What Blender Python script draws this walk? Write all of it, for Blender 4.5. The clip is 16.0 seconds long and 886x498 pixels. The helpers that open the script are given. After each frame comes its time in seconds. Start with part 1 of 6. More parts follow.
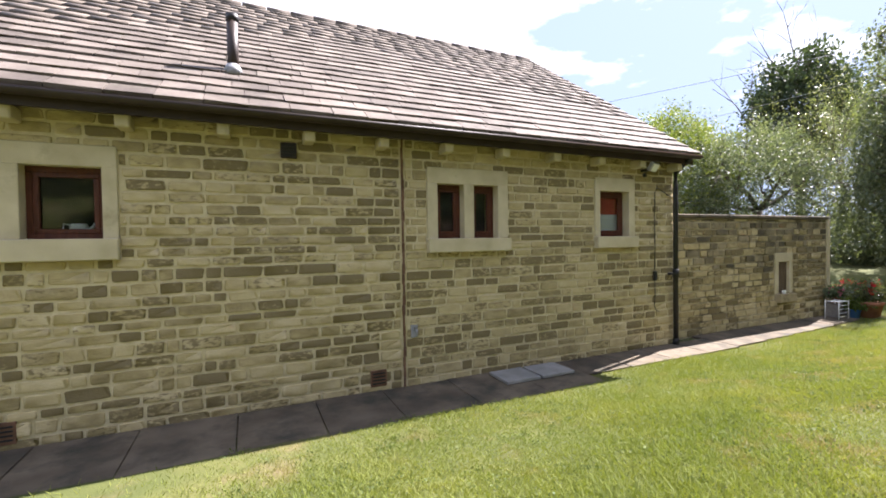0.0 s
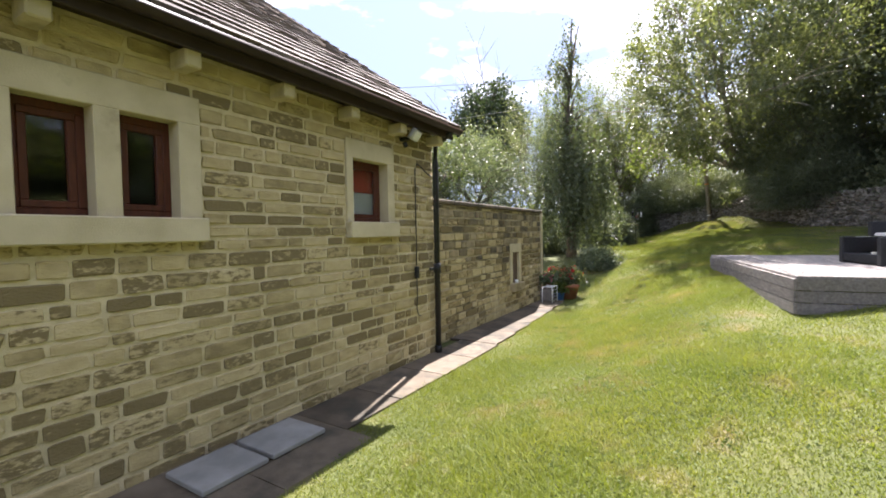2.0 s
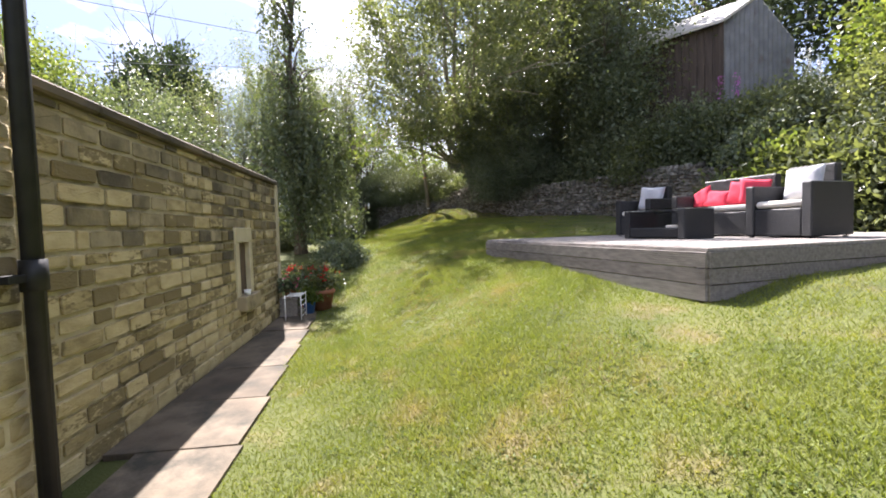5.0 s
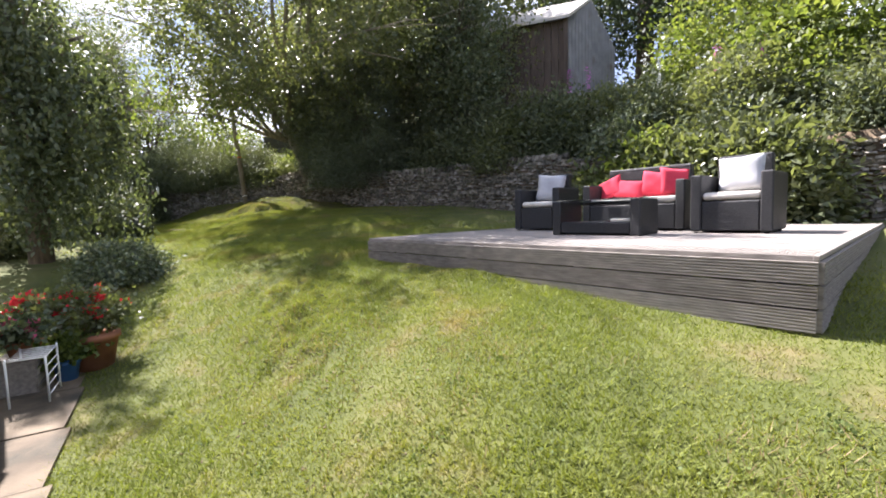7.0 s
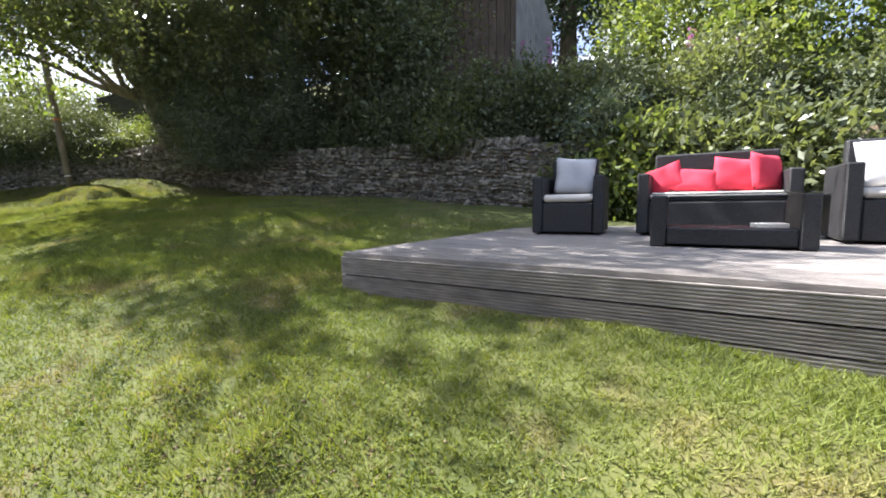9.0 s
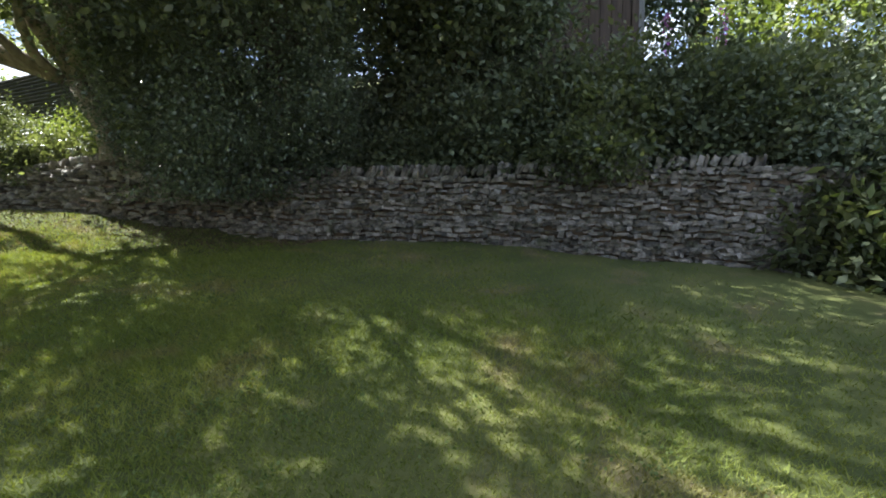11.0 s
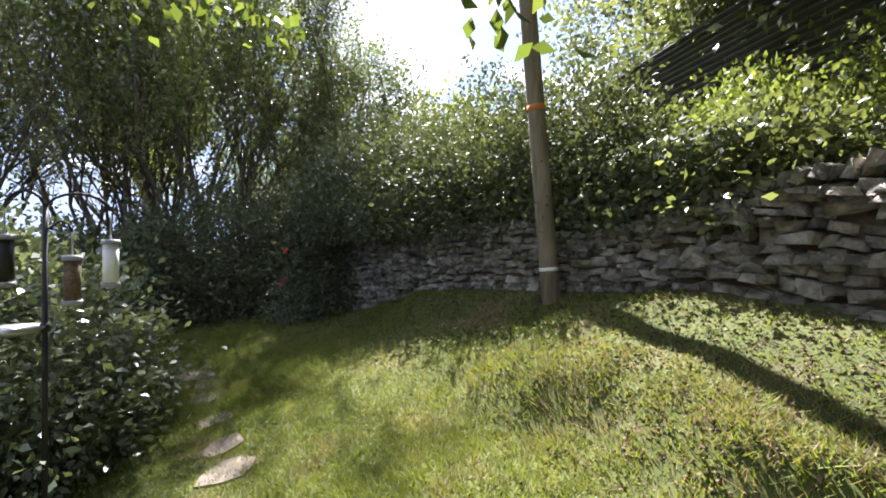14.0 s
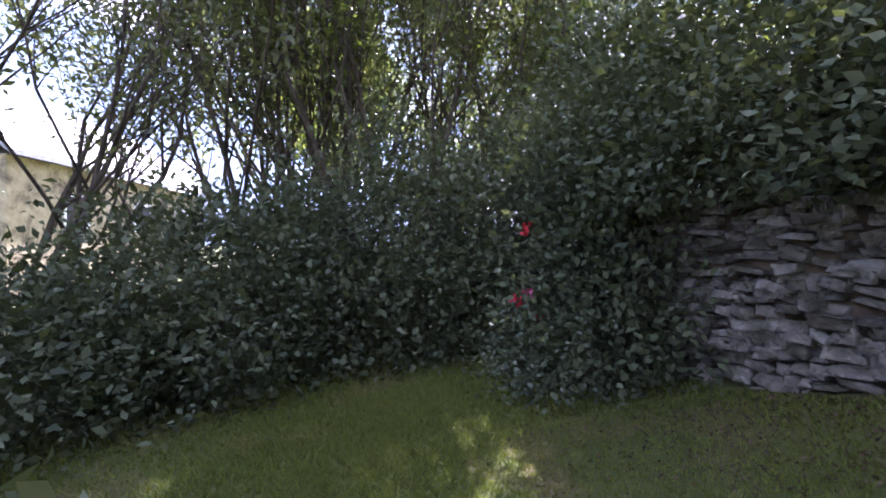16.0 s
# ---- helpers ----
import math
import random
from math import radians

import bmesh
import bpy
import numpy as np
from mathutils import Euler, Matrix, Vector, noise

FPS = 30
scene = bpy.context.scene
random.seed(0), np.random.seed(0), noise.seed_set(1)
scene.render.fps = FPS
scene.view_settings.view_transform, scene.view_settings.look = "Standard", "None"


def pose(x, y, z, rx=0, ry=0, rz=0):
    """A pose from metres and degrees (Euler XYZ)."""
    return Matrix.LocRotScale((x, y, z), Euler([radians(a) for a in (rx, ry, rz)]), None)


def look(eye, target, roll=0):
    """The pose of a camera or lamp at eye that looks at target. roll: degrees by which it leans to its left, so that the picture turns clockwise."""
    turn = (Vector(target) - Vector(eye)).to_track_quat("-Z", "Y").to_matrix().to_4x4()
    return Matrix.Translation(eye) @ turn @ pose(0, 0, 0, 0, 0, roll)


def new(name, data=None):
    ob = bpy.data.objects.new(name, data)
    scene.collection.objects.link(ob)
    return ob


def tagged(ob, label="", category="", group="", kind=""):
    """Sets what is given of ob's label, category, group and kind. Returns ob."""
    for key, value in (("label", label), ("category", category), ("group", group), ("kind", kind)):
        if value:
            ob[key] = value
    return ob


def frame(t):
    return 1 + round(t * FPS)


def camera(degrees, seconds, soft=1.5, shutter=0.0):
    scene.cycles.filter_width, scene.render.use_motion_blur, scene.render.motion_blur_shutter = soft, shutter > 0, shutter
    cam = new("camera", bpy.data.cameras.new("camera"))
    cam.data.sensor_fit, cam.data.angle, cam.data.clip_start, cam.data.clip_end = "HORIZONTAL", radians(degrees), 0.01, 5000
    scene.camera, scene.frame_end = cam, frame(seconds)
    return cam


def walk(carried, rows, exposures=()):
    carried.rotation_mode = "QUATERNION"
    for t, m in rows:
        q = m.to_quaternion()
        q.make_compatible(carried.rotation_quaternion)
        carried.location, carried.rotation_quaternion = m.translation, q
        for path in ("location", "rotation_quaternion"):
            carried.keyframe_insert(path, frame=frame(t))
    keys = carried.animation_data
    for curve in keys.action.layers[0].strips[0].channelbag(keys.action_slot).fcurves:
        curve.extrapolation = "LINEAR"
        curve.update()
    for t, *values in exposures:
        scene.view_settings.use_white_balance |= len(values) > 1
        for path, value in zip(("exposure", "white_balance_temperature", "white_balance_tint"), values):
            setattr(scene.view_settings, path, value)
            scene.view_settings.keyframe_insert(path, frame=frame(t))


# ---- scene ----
PATH = [
    (0, (-6.594, -5.1, 1.847), (-5.769, -3.279, 1.804), -0.8),
    (0.5, (-6.347, -4.58, 1.864), (-5.204, -2.94, 1.8), -0.8),
    (1, (-5.976, -4.149, 1.821), (-4.59, -2.708, 1.751), -0.9),
    (1.5, (-5.597, -3.72, 1.767), (-4.027, -2.483, 1.697), -1.0),
    (2, (-5.188, -3.349, 1.711), (-3.482, -2.307, 1.641), -1.0),
    (2.5, (-4.747, -2.979, 1.688), (-2.943, -2.119, 1.614), -1.2),
    (3, (-4.282, -2.626, 1.615), (-2.398, -1.958, 1.54), -1.4),
    (3.5, (-3.79, -2.297, 1.568), (-1.85, -1.817, 1.489), -1.3),
    (4, (-3.266, -2.013, 1.488), (-1.28, -1.799, 1.4), -1.4),
    (4.5, (-2.688, -1.789, 1.425), (-0.69, -1.818, 1.336), -1.2),
    (5, (-2.116, -1.648, 1.38), (-0.133, -1.893, 1.288), -1.7),
    (5.2, (-1.874, -1.594, 1.351), (0.095, -1.936, 1.265), -1.3),
    (7.3, (0.563, -1.187, 1.461), (2.194, -2.332, 1.295), -1.5),
    (7.5, (0.82, -1.193, 1.459), (2.407, -2.4, 1.296), -1.2),
    (8, (1.521, -1.277, 1.467), (2.999, -2.613, 1.299), -1.2),
    (8.2, (1.805, -1.332, 1.463), (3.254, -2.7, 1.293), -1.1),
    (10.3, (5.386, -2.05, 1.86), (6.541, -3.665, 1.616), -1.4),
    (10.5, (5.879, -2.203, 1.945), (7.025, -3.827, 1.722), -1.5),
    (11, (7.245, -2.466, 2.179), (8.387, -4.097, 1.987), -0.9),
    (11.5, (8.596, -2.698, 2.229), (9.907, -4.204, 2.117), -0.7),
    (12, (9.881, -2.851, 2.216), (11.532, -3.979, 2.193), -0.2),
    (12.5, (10.792, -2.877, 2.397), (12.668, -3.569, 2.379), -0.0),
    (13, (11.754, -2.834, 2.439), (13.706, -3.272, 2.426), 0.1),
    (13.5, (12.712, -2.762, 2.509), (14.701, -2.969, 2.499), 0.1),
    (14, (13.728, -2.568, 2.505), (15.728, -2.559, 2.501), 0.2),
    (14.5, (14.731, -2.262, 2.476), (16.713, -1.998, 2.468), 0.3),
    (15, (15.704, -1.878, 2.459), (17.648, -1.409, 2.443), 0.3),
    (15.5, (16.596, -1.349, 2.397), (18.49, -0.706, 2.382), 0.3),
    (16, (17.36, -0.70, 2.34), (19.21, 0.06, 2.325), 0.5),
]
cam = camera(91.5, 16.0, soft=1.8)
walk(cam, [(t, look(eye, target, roll)) for t, eye, target, roll in PATH],
     exposures=[(0, 2.9, 6100, 21), (4.0, 3.05, 6100, 21), (5.2, 2.95, 6100, 21), (8.2, 2.9, 6000, 19), (10.3, 2.95, 5800, 10), (12.0, 2.95, 5850, 14),
                (13.5, 3.2, 5900, 20), (14.5, 3.2, 5850, 23), (15.2, 3.7, 5650, 29), (16.0, 3.9, 5450, 37)])

# ---- sky, sun ----
SUN_AZ, SUN_EL = radians(14), radians(51)
world = bpy.data.worlds.new("sky")
scene.world = world
world.use_nodes = True
wn, wl = world.node_tree.nodes, world.node_tree.links
wn.clear()
w_out, w_bg = wn.new("ShaderNodeOutputWorld"), wn.new("ShaderNodeBackground")
sky = wn.new("ShaderNodeTexSky")
sky.sky_type, sky.sun_disc = "NISHITA", False
sky.sun_elevation, sky.sun_rotation = SUN_EL, radians(90) - SUN_AZ
sky.dust_density, sky.air_density = 2.0, 1.0
w_co = wn.new("ShaderNodeTexCoord")
w_map = wn.new("ShaderNodeMapping")
w_map.inputs["Scale"].default_value = (1.0, 1.0, 2.6)
w_map.inputs["Location"].default_value = (0.35, 0.2, 0.1)
w_noise = wn.new("ShaderNodeTexNoise")
w_noise.inputs["Scale"].default_value, w_noise.inputs["Detail"].default_value = 2.6, 8
w_noise.inputs["Roughness"].default_value = 0.55
w_ramp = wn.new("ShaderNodeValToRGB")
w_ramp.color_ramp.elements[0].position, w_ramp.color_ramp.elements[1].position = 0.50, 0.60
w_mix = wn.new("ShaderNodeMixRGB")
w_mix.inputs[2].default_value = (4.2, 4.3, 4.5, 1)
w_pale = wn.new("ShaderNodeMixRGB")
w_pale.inputs[0].default_value = 0.96
w_pale.inputs[2].default_value = (1.28, 1.62, 2.3, 1)
wl.new(w_co.outputs["Generated"], w_map.inputs["Vector"])
wl.new(w_map.outputs[0], w_noise.inputs["Vector"])
wl.new(w_noise.outputs["Fac"], w_ramp.inputs[0])
wl.new(sky.outputs[0], w_pale.inputs[1])
wl.new(w_pale.outputs[0], w_mix.inputs[1])
wl.new(w_ramp.outputs[0], w_mix.inputs[0])
wl.new(w_mix.outputs[0], w_bg.inputs[0])
w_bg.inputs[1].default_value = 0.072
wl.new(w_bg.outputs[0], w_out.inputs[0])

sun = new("sun", bpy.data.lights.new("sun", "SUN"))
sun.data.energy, sun.data.angle, sun.data.color = 3.3, radians(0.6), (1.0, 0.95, 0.86)
sun_dir = Vector((math.cos(SUN_EL) * math.cos(SUN_AZ), math.cos(SUN_EL) * math.sin(SUN_AZ), math.sin(SUN_EL)))
sun.matrix_world = look((30, 10, 40), Vector((30, 10, 40)) - sun_dir)


# ---- materials ----
def mat(name, stops, scale=8.0, detail=6, rough=0.85, bump=0.3, bump_scale=None, vary=0.0, metal=0.0, stain=None, stain_scale=1.2,
        stain_at=(0.5, 0.7), stretch=(1, 1, 1), through_light=0.0, spec=0.3, bump_dist=0.01, isl=0.0, stain_vary=0.0):
    """A noise-graded surface: colour stops, fine relief, optional stains, a shift per object or per island."""
    m = bpy.data.materials.new(name)
    m.use_nodes = True
    n, l = m.node_tree.nodes, m.node_tree.links
    n.clear()
    out, bsdf = n.new("ShaderNodeOutputMaterial"), n.new("ShaderNodeBsdfPrincipled")
    geo = n.new("ShaderNodeNewGeometry")
    mp = n.new("ShaderNodeMapping")
    mp.inputs["Scale"].default_value = stretch
    l.new(geo.outputs["Position"], mp.inputs["Vector"])
    nz = n.new("ShaderNodeTexNoise")
    nz.inputs["Scale"].default_value, nz.inputs["Detail"].default_value = scale, detail
    l.new(mp.outputs[0], nz.inputs["Vector"])
    ramp = n.new("ShaderNodeValToRGB")
    el = ramp.color_ramp.elements
    while len(el) < len(stops):
        el.new(0.5)
    for i, (p, c) in enumerate(stops):
        el[i].position, el[i].color = p, (*c, 1)
    fac = nz.outputs["Fac"]
    if vary or isl:
        info = n.new("ShaderNodeObjectInfo")
        ma = n.new("ShaderNodeMath")
        ma.operation = "MULTIPLY_ADD"
        ma.inputs[1].default_value = vary or isl
        l.new(info.outputs["Random"] if vary else geo.outputs["Random Per Island"], ma.inputs[0])
        sub = n.new("ShaderNodeMath")
        sub.operation = "SUBTRACT"
        sub.inputs[1].default_value = (vary or isl) / 2
        l.new(ma.outputs[0], sub.inputs[0])
        l.new(fac, ma.inputs[2])
        fac = sub.outputs[0]
    l.new(fac, ramp.inputs[0])
    col = ramp.outputs[0]
    if stain:
        nz2 = n.new("ShaderNodeTexNoise")
        nz2.inputs["Scale"].default_value, nz2.inputs["Detail"].default_value = stain_scale, 7
        nz2.inputs["Roughness"].default_value = 0.65
        l.new(mp.outputs[0], nz2.inputs["Vector"])
        r2 = n.new("ShaderNodeValToRGB")
        r2.color_ramp.elements[0].position, r2.color_ramp.elements[1].position = stain_at
        sfac = nz2.outputs["Fac"]
        if stain_vary:
            wn1, wn2 = n.new("ShaderNodeTexWhiteNoise"), n.new("ShaderNodeMath")
            wn1.noise_dimensions, wn2.operation = "1D", "MULTIPLY_ADD"
            l.new(info.outputs["Random"] if vary else geo.outputs["Random Per Island"], wn1.inputs["W"])
            l.new(wn1.outputs["Value"], wn2.inputs[0])
            wn2.inputs[1].default_value = stain_vary
            l.new(sfac, wn2.inputs[2])
            sfac = wn2.outputs[0]
        l.new(sfac, r2.inputs[0])
        mx = n.new("ShaderNodeMixRGB")
        mx.inputs[2].default_value = (*stain, 1)
        l.new(r2.outputs[0], mx.inputs[0])
        l.new(col, mx.inputs[1])
        col = mx.outputs[0]
    l.new(col, bsdf.inputs["Base Color"])
    bsdf.inputs["Roughness"].default_value, bsdf.inputs["Metallic"].default_value = rough, metal
    bsdf.inputs["Specular IOR Level"].default_value = spec
    if bump:
        nb = n.new("ShaderNodeTexNoise")
        nb.inputs["Scale"].default_value, nb.inputs["Detail"].default_value = bump_scale or scale * 5, 6
        l.new(mp.outputs[0], nb.inputs["Vector"])
        bp = n.new("ShaderNodeBump")
        bp.inputs["Strength"].default_value, bp.inputs["Distance"].default_value = bump, bump_dist
        l.new(nb.outputs["Fac"], bp.inputs["Height"])
        l.new(bp.outputs[0], bsdf.inputs["Normal"])
    shader = bsdf.outputs[0]
    if through_light:
        tr = n.new("ShaderNodeBsdfTranslucent")
        bright = n.new("ShaderNodeMixRGB")
        bright.blend_type = "MULTIPLY"
        bright.inputs[0].default_value = 1
        bright.inputs[2].default_value = (1.4, 1.4, 0.62, 1)
        l.new(col, bright.inputs[1])
        l.new(bright.outputs[0], tr.inputs[0])
        ms = n.new("ShaderNodeMixShader")
        ms.inputs[0].default_value = through_light
        l.new(shader, ms.inputs[1])
        l.new(tr.outputs[0], ms.inputs[2])
        shader = ms.outputs[0]
    l.new(shader, out.inputs[0])
    return m


def glass_mat(name, tint=(1, 1, 1)):
    m = bpy.data.materials.new(name)
    m.use_nodes = True
    b = m.node_tree.nodes["Principled BSDF"]
    b.inputs["Base Color"].default_value = (*tint, 1)
    b.inputs["Roughness"].default_value = 0.02
    b.inputs["Transmission Weight"].default_value = 1.0
    b.inputs["IOR"].default_value = 1.45
    return m


STONE = mat("sandstone", [(0.16, (0.24, 0.187, 0.092)), (0.34, (0.335, 0.266, 0.134)), (0.48, (0.41, 0.328, 0.172)), (0.66, (0.465, 0.376, 0.205)), (0.88, (0.52, 0.432, 0.25))],
            scale=6.0, vary=0.5, rough=0.92, bump=0.6, bump_scale=38, stain=(0.185, 0.143, 0.070), stain_scale=13.0, stain_at=(0.90, 1.14), stain_vary=0.7, stretch=(1, 1, 2.2), bump_dist=0.012)
STONE_FAR = mat("sandstone_joined", [(0.16, (0.24, 0.187, 0.092)), (0.34, (0.335, 0.266, 0.134)), (0.48, (0.41, 0.328, 0.172)), (0.66, (0.465, 0.376, 0.205)), (0.88, (0.52, 0.432, 0.25))],
                scale=6.0, isl=0.5, rough=0.92, bump=0.6, bump_scale=38, stain=(0.185, 0.143, 0.070), stain_scale=13.0, stain_at=(0.90, 1.14), stain_vary=0.7, stretch=(1, 1, 2.2), bump_dist=0.012)
SOOT = mat("sooted_sandstone", [(0.2, (0.085, 0.070, 0.046)), (0.5, (0.19, 0.155, 0.092)), (0.8, (0.33, 0.268, 0.16))], scale=5.0, vary=0.6, rough=0.95, bump=0.5, bump_scale=45, stain=(0.060, 0.050, 0.035), stain_scale=2.4, stain_at=(0.52, 0.76), bump_dist=0.012)
MORTAR_OLD = mat("weathered_mortar", [(0.3, (0.33, 0.275, 0.165)), (0.7, (0.46, 0.39, 0.25))], scale=5, bump=0.5, bump_scale=120, rough=0.95, stain=(0.11, 0.09, 0.058), stain_scale=1.6, stain_at=(0.46, 0.66))
DOORWOOD = mat("brown_boards", [(0.3, (0.075, 0.050, 0.032)), (0.7, (0.125, 0.086, 0.056))], scale=6, stretch=(5, 5, 0.6), rough=0.8, bump=0.3)
MORTAR = mat("mortar", [(0.3, (0.49, 0.41, 0.245)), (0.7, (0.61, 0.525, 0.335))], scale=14, bump=0.5, bump_scale=120, rough=0.95)
DRESSED = mat("dressed_stone", [(0.3, (0.43, 0.365, 0.23)), (0.7, (0.55, 0.475, 0.315))], scale=4, bump=0.25, bump_scale=90, rough=0.9, stain=(0.25, 0.21, 0.13), stain_scale=2.5, stain_at=(0.58, 0.8))
TILE = mat("roof_tile", [(0.2, (0.070, 0.056, 0.046)), (0.5, (0.128, 0.105, 0.086)), (0.8, (0.19, 0.158, 0.130))], scale=3.0, vary=0.35, rough=0.9, bump=0.4, bump_scale=60, stain=(0.12, 0.12, 0.09), stain_scale=5, stain_at=(0.6, 0.8))
TILE_FAR = mat("roof_tile_joined", [(0.2, (0.070, 0.056, 0.046)), (0.5, (0.128, 0.105, 0.086)), (0.8, (0.19, 0.158, 0.130))], scale=3.0, isl=0.35, rough=0.9, bump=0.4, bump_scale=60, stain=(0.12, 0.12, 0.09), stain_scale=5, stain_at=(0.6, 0.8))
BROWN = mat("brown_plastic", [(0.3, (0.028, 0.018, 0.014)), (0.7, (0.042, 0.028, 0.022))], scale=6, rough=0.5, bump=0.05)
BLACK = mat("black_pipe", [(0.3, (0.012, 0.012, 0.012)), (0.7, (0.024, 0.023, 0.022))], scale=9, rough=0.5, bump=0.08)
WOODRED = mat("stained_window_wood", [(0.3, (0.055, 0.016, 0.009)), (0.7, (0.10, 0.030, 0.016))], scale=6, stretch=(6, 6, 1), rough=0.45, bump=0.15)
GLASS = glass_mat("window_glass", (0.9, 0.95, 0.93))
# room surfaces coloured very dark: the indoor dimness is in the colour
DARKROOM = mat("dim_toned_room", [(0.3, (0.05, 0.05, 0.045)), (0.7, (0.09, 0.085, 0.075))], scale=3, bump=0)
REDCLOTH = mat("red_blind", [(0.3, (0.42, 0.07, 0.05)), (0.7, (0.52, 0.10, 0.07))], scale=4, bump=0.1, rough=0.9)
WHITECLOTH = mat("white_cloth", [(0.3, (0.6, 0.6, 0.58)), (0.7, (0.75, 0.75, 0.72))], scale=4, bump=0.1)
METAL = mat("grey_metal", [(0.3, (0.35, 0.35, 0.36)), (0.7, (0.5, 0.5, 0.5))], scale=12, metal=0.9, rough=0.4, bump=0.05)
LEAD = mat("lead_flashing", [(0.3, (0.20, 0.20, 0.21)), (0.7, (0.33, 0.33, 0.34))], scale=8, rough=0.6, bump=0.2)
WHITE = mat("white_paint", [(0.3, (0.66, 0.66, 0.64)), (0.7, (0.80, 0.80, 0.78))], scale=7, rough=0.5, bump=0.05)
RUST = mat("red_oxide", [(0.3, (0.09, 0.05, 0.03)), (0.7, (0.19, 0.10, 0.06))], scale=9, rough=0.9, bump=0.4)
FLAG = mat("flagstone", [(0.25, (0.066, 0.052, 0.036)), (0.5, (0.120, 0.094, 0.064)), (0.8, (0.175, 0.139, 0.097))], scale=2.5, vary=0.3, rough=0.9, bump=0.35, bump_scale=60, stain=(0.05, 0.046, 0.034), stain_scale=2.2, stain_at=(0.46, 0.66))
SLATE = mat("cover_slab", [(0.3, (0.205, 0.20, 0.185)), (0.7, (0.30, 0.29, 0.27))], scale=5, rough=0.8, bump=0.2, vary=0.1)
SOILGREEN = mat("lawn_soil", [(0.25, (0.046, 0.056, 0.013)), (0.45, (0.061, 0.072, 0.017)), (0.62, (0.082, 0.087, 0.023)), (0.8, (0.107, 0.100, 0.034))], scale=1.4, detail=10, rough=0.95, bump=0.22,
                bump_scale=55, stain=(0.155, 0.112, 0.062), stain_scale=1.5, stain_at=(0.54, 0.80), bump_dist=0.04)
BLADE = mat("grass_blade", [(0.2, (0.108, 0.142, 0.024)), (0.5, (0.147, 0.174, 0.032)), (0.8, (0.195, 0.208, 0.048))], scale=1.1, isl=0.36, rough=0.7, bump=0, through_light=0.36, stain=(0.265, 0.198, 0.10), stain_scale=1.5, stain_at=(0.54, 0.82))
DECKWOOD = mat("weathered_decking", [(0.2, (0.13, 0.114, 0.100)), (0.5, (0.215, 0.192, 0.170)), (0.8, (0.30, 0.272, 0.242))], scale=4, stretch=(1, 9, 9), vary=0.25, rough=0.88, bump=0.35, stain=(0.175, 0.142, 0.115), stain_scale=3, stain_at=(0.6, 0.8))
RATTAN = mat("black_rattan", [(0.3, (0.012, 0.012, 0.013)), (0.7, (0.035, 0.034, 0.034))], scale=60, stretch=(1, 1, 2.2), rough=0.5, bump=0.9, bump_scale=90, bump_dist=0.006)
CREAM = mat("cream_cushion", [(0.3, (0.52, 0.48, 0.42)), (0.7, (0.66, 0.62, 0.55))], scale=5, rough=0.95, bump=0.3, bump_scale=120)
GREYC = mat("pale_grey_cushion", [(0.3, (0.34, 0.34, 0.35)), (0.7, (0.45, 0.45, 0.46))], scale=5, rough=0.95, bump=0.3, bump_scale=120)
REDC = mat("red_cushion", [(0.3, (0.48, 0.030, 0.055)), (0.7, (0.64, 0.055, 0.085))], scale=5, rough=0.9, bump=0.3, bump_scale=120)
DRYSTONE = mat("dry_stone", [(0.22, (0.075, 0.069, 0.057)), (0.40, (0.155, 0.140, 0.114)), (0.58, (0.235, 0.213, 0.176)), (0.80, (0.36, 0.332, 0.285))], scale=13, vary=0.42, rough=0.95, bump=0.8, bump_scale=34, stain=(0.105, 0.105, 0.068), stain_scale=5, stain_at=(0.53, 0.68), bump_dist=0.03)
DRYSTONE_FAR = mat("dry_stone_joined", [(0.22, (0.075, 0.069, 0.057)), (0.40, (0.155, 0.140, 0.114)), (0.58, (0.235, 0.213, 0.176)), (0.80, (0.36, 0.332, 0.285))], scale=13, isl=0.42, rough=0.95, bump=0.8, bump_scale=34, stain=(0.105, 0.105, 0.068), stain_scale=5, stain_at=(0.53, 0.68), bump_dist=0.03)
EARTH = mat("packed_earth", [(0.3, (0.075, 0.055, 0.036)), (0.7, (0.17, 0.125, 0.08))], scale=9, rough=1, bump=0.8)
PALEBARK = mat("pale_bark", [(0.3, (0.15, 0.125, 0.095)), (0.7, (0.34, 0.30, 0.235))], scale=9, stretch=(1, 1, 0.4), rough=0.95, bump=0.7, bump_dist=0.03)
BARK = mat("bark", [(0.3, (0.055, 0.043, 0.032)), (0.7, (0.15, 0.125, 0.095))], scale=14, stretch=(1, 1, 0.25), rough=0.95, bump=0.8, bump_dist=0.03)
POLEWOOD = mat("pole_wood", [(0.3, (0.15, 0.122, 0.088)), (0.7, (0.275, 0.232, 0.175))], scale=10, stretch=(3, 3, 0.3), rough=0.9, bump=0.5)
SHEDWOOD = mat("shed_boards", [(0.3, (0.055, 0.041, 0.032)), (0.7, (0.105, 0.080, 0.064))], scale=5, stretch=(3, 3, 0.3), rough=0.9, bump=0.4)
TIN = mat("corrugated_sheet", [(0.3, (0.13, 0.13, 0.135)), (0.7, (0.21, 0.21, 0.215))], scale=3, rough=0.6, bump=0.2, stain=(0.10, 0.07, 0.05), stain_scale=2, stain_at=(0.58, 0.78))
# darker copy of the sheet: tree shade put into the colour, plus stains
SHADETIN = mat("shade_toned_corrugated_sheet", [(0.3, (0.045, 0.044, 0.038)), (0.7, (0.095, 0.09, 0.078))], scale=3, rough=0.7, bump=0.2, stain=(0.055, 0.06, 0.035), stain_scale=2, stain_at=(0.5, 0.7))
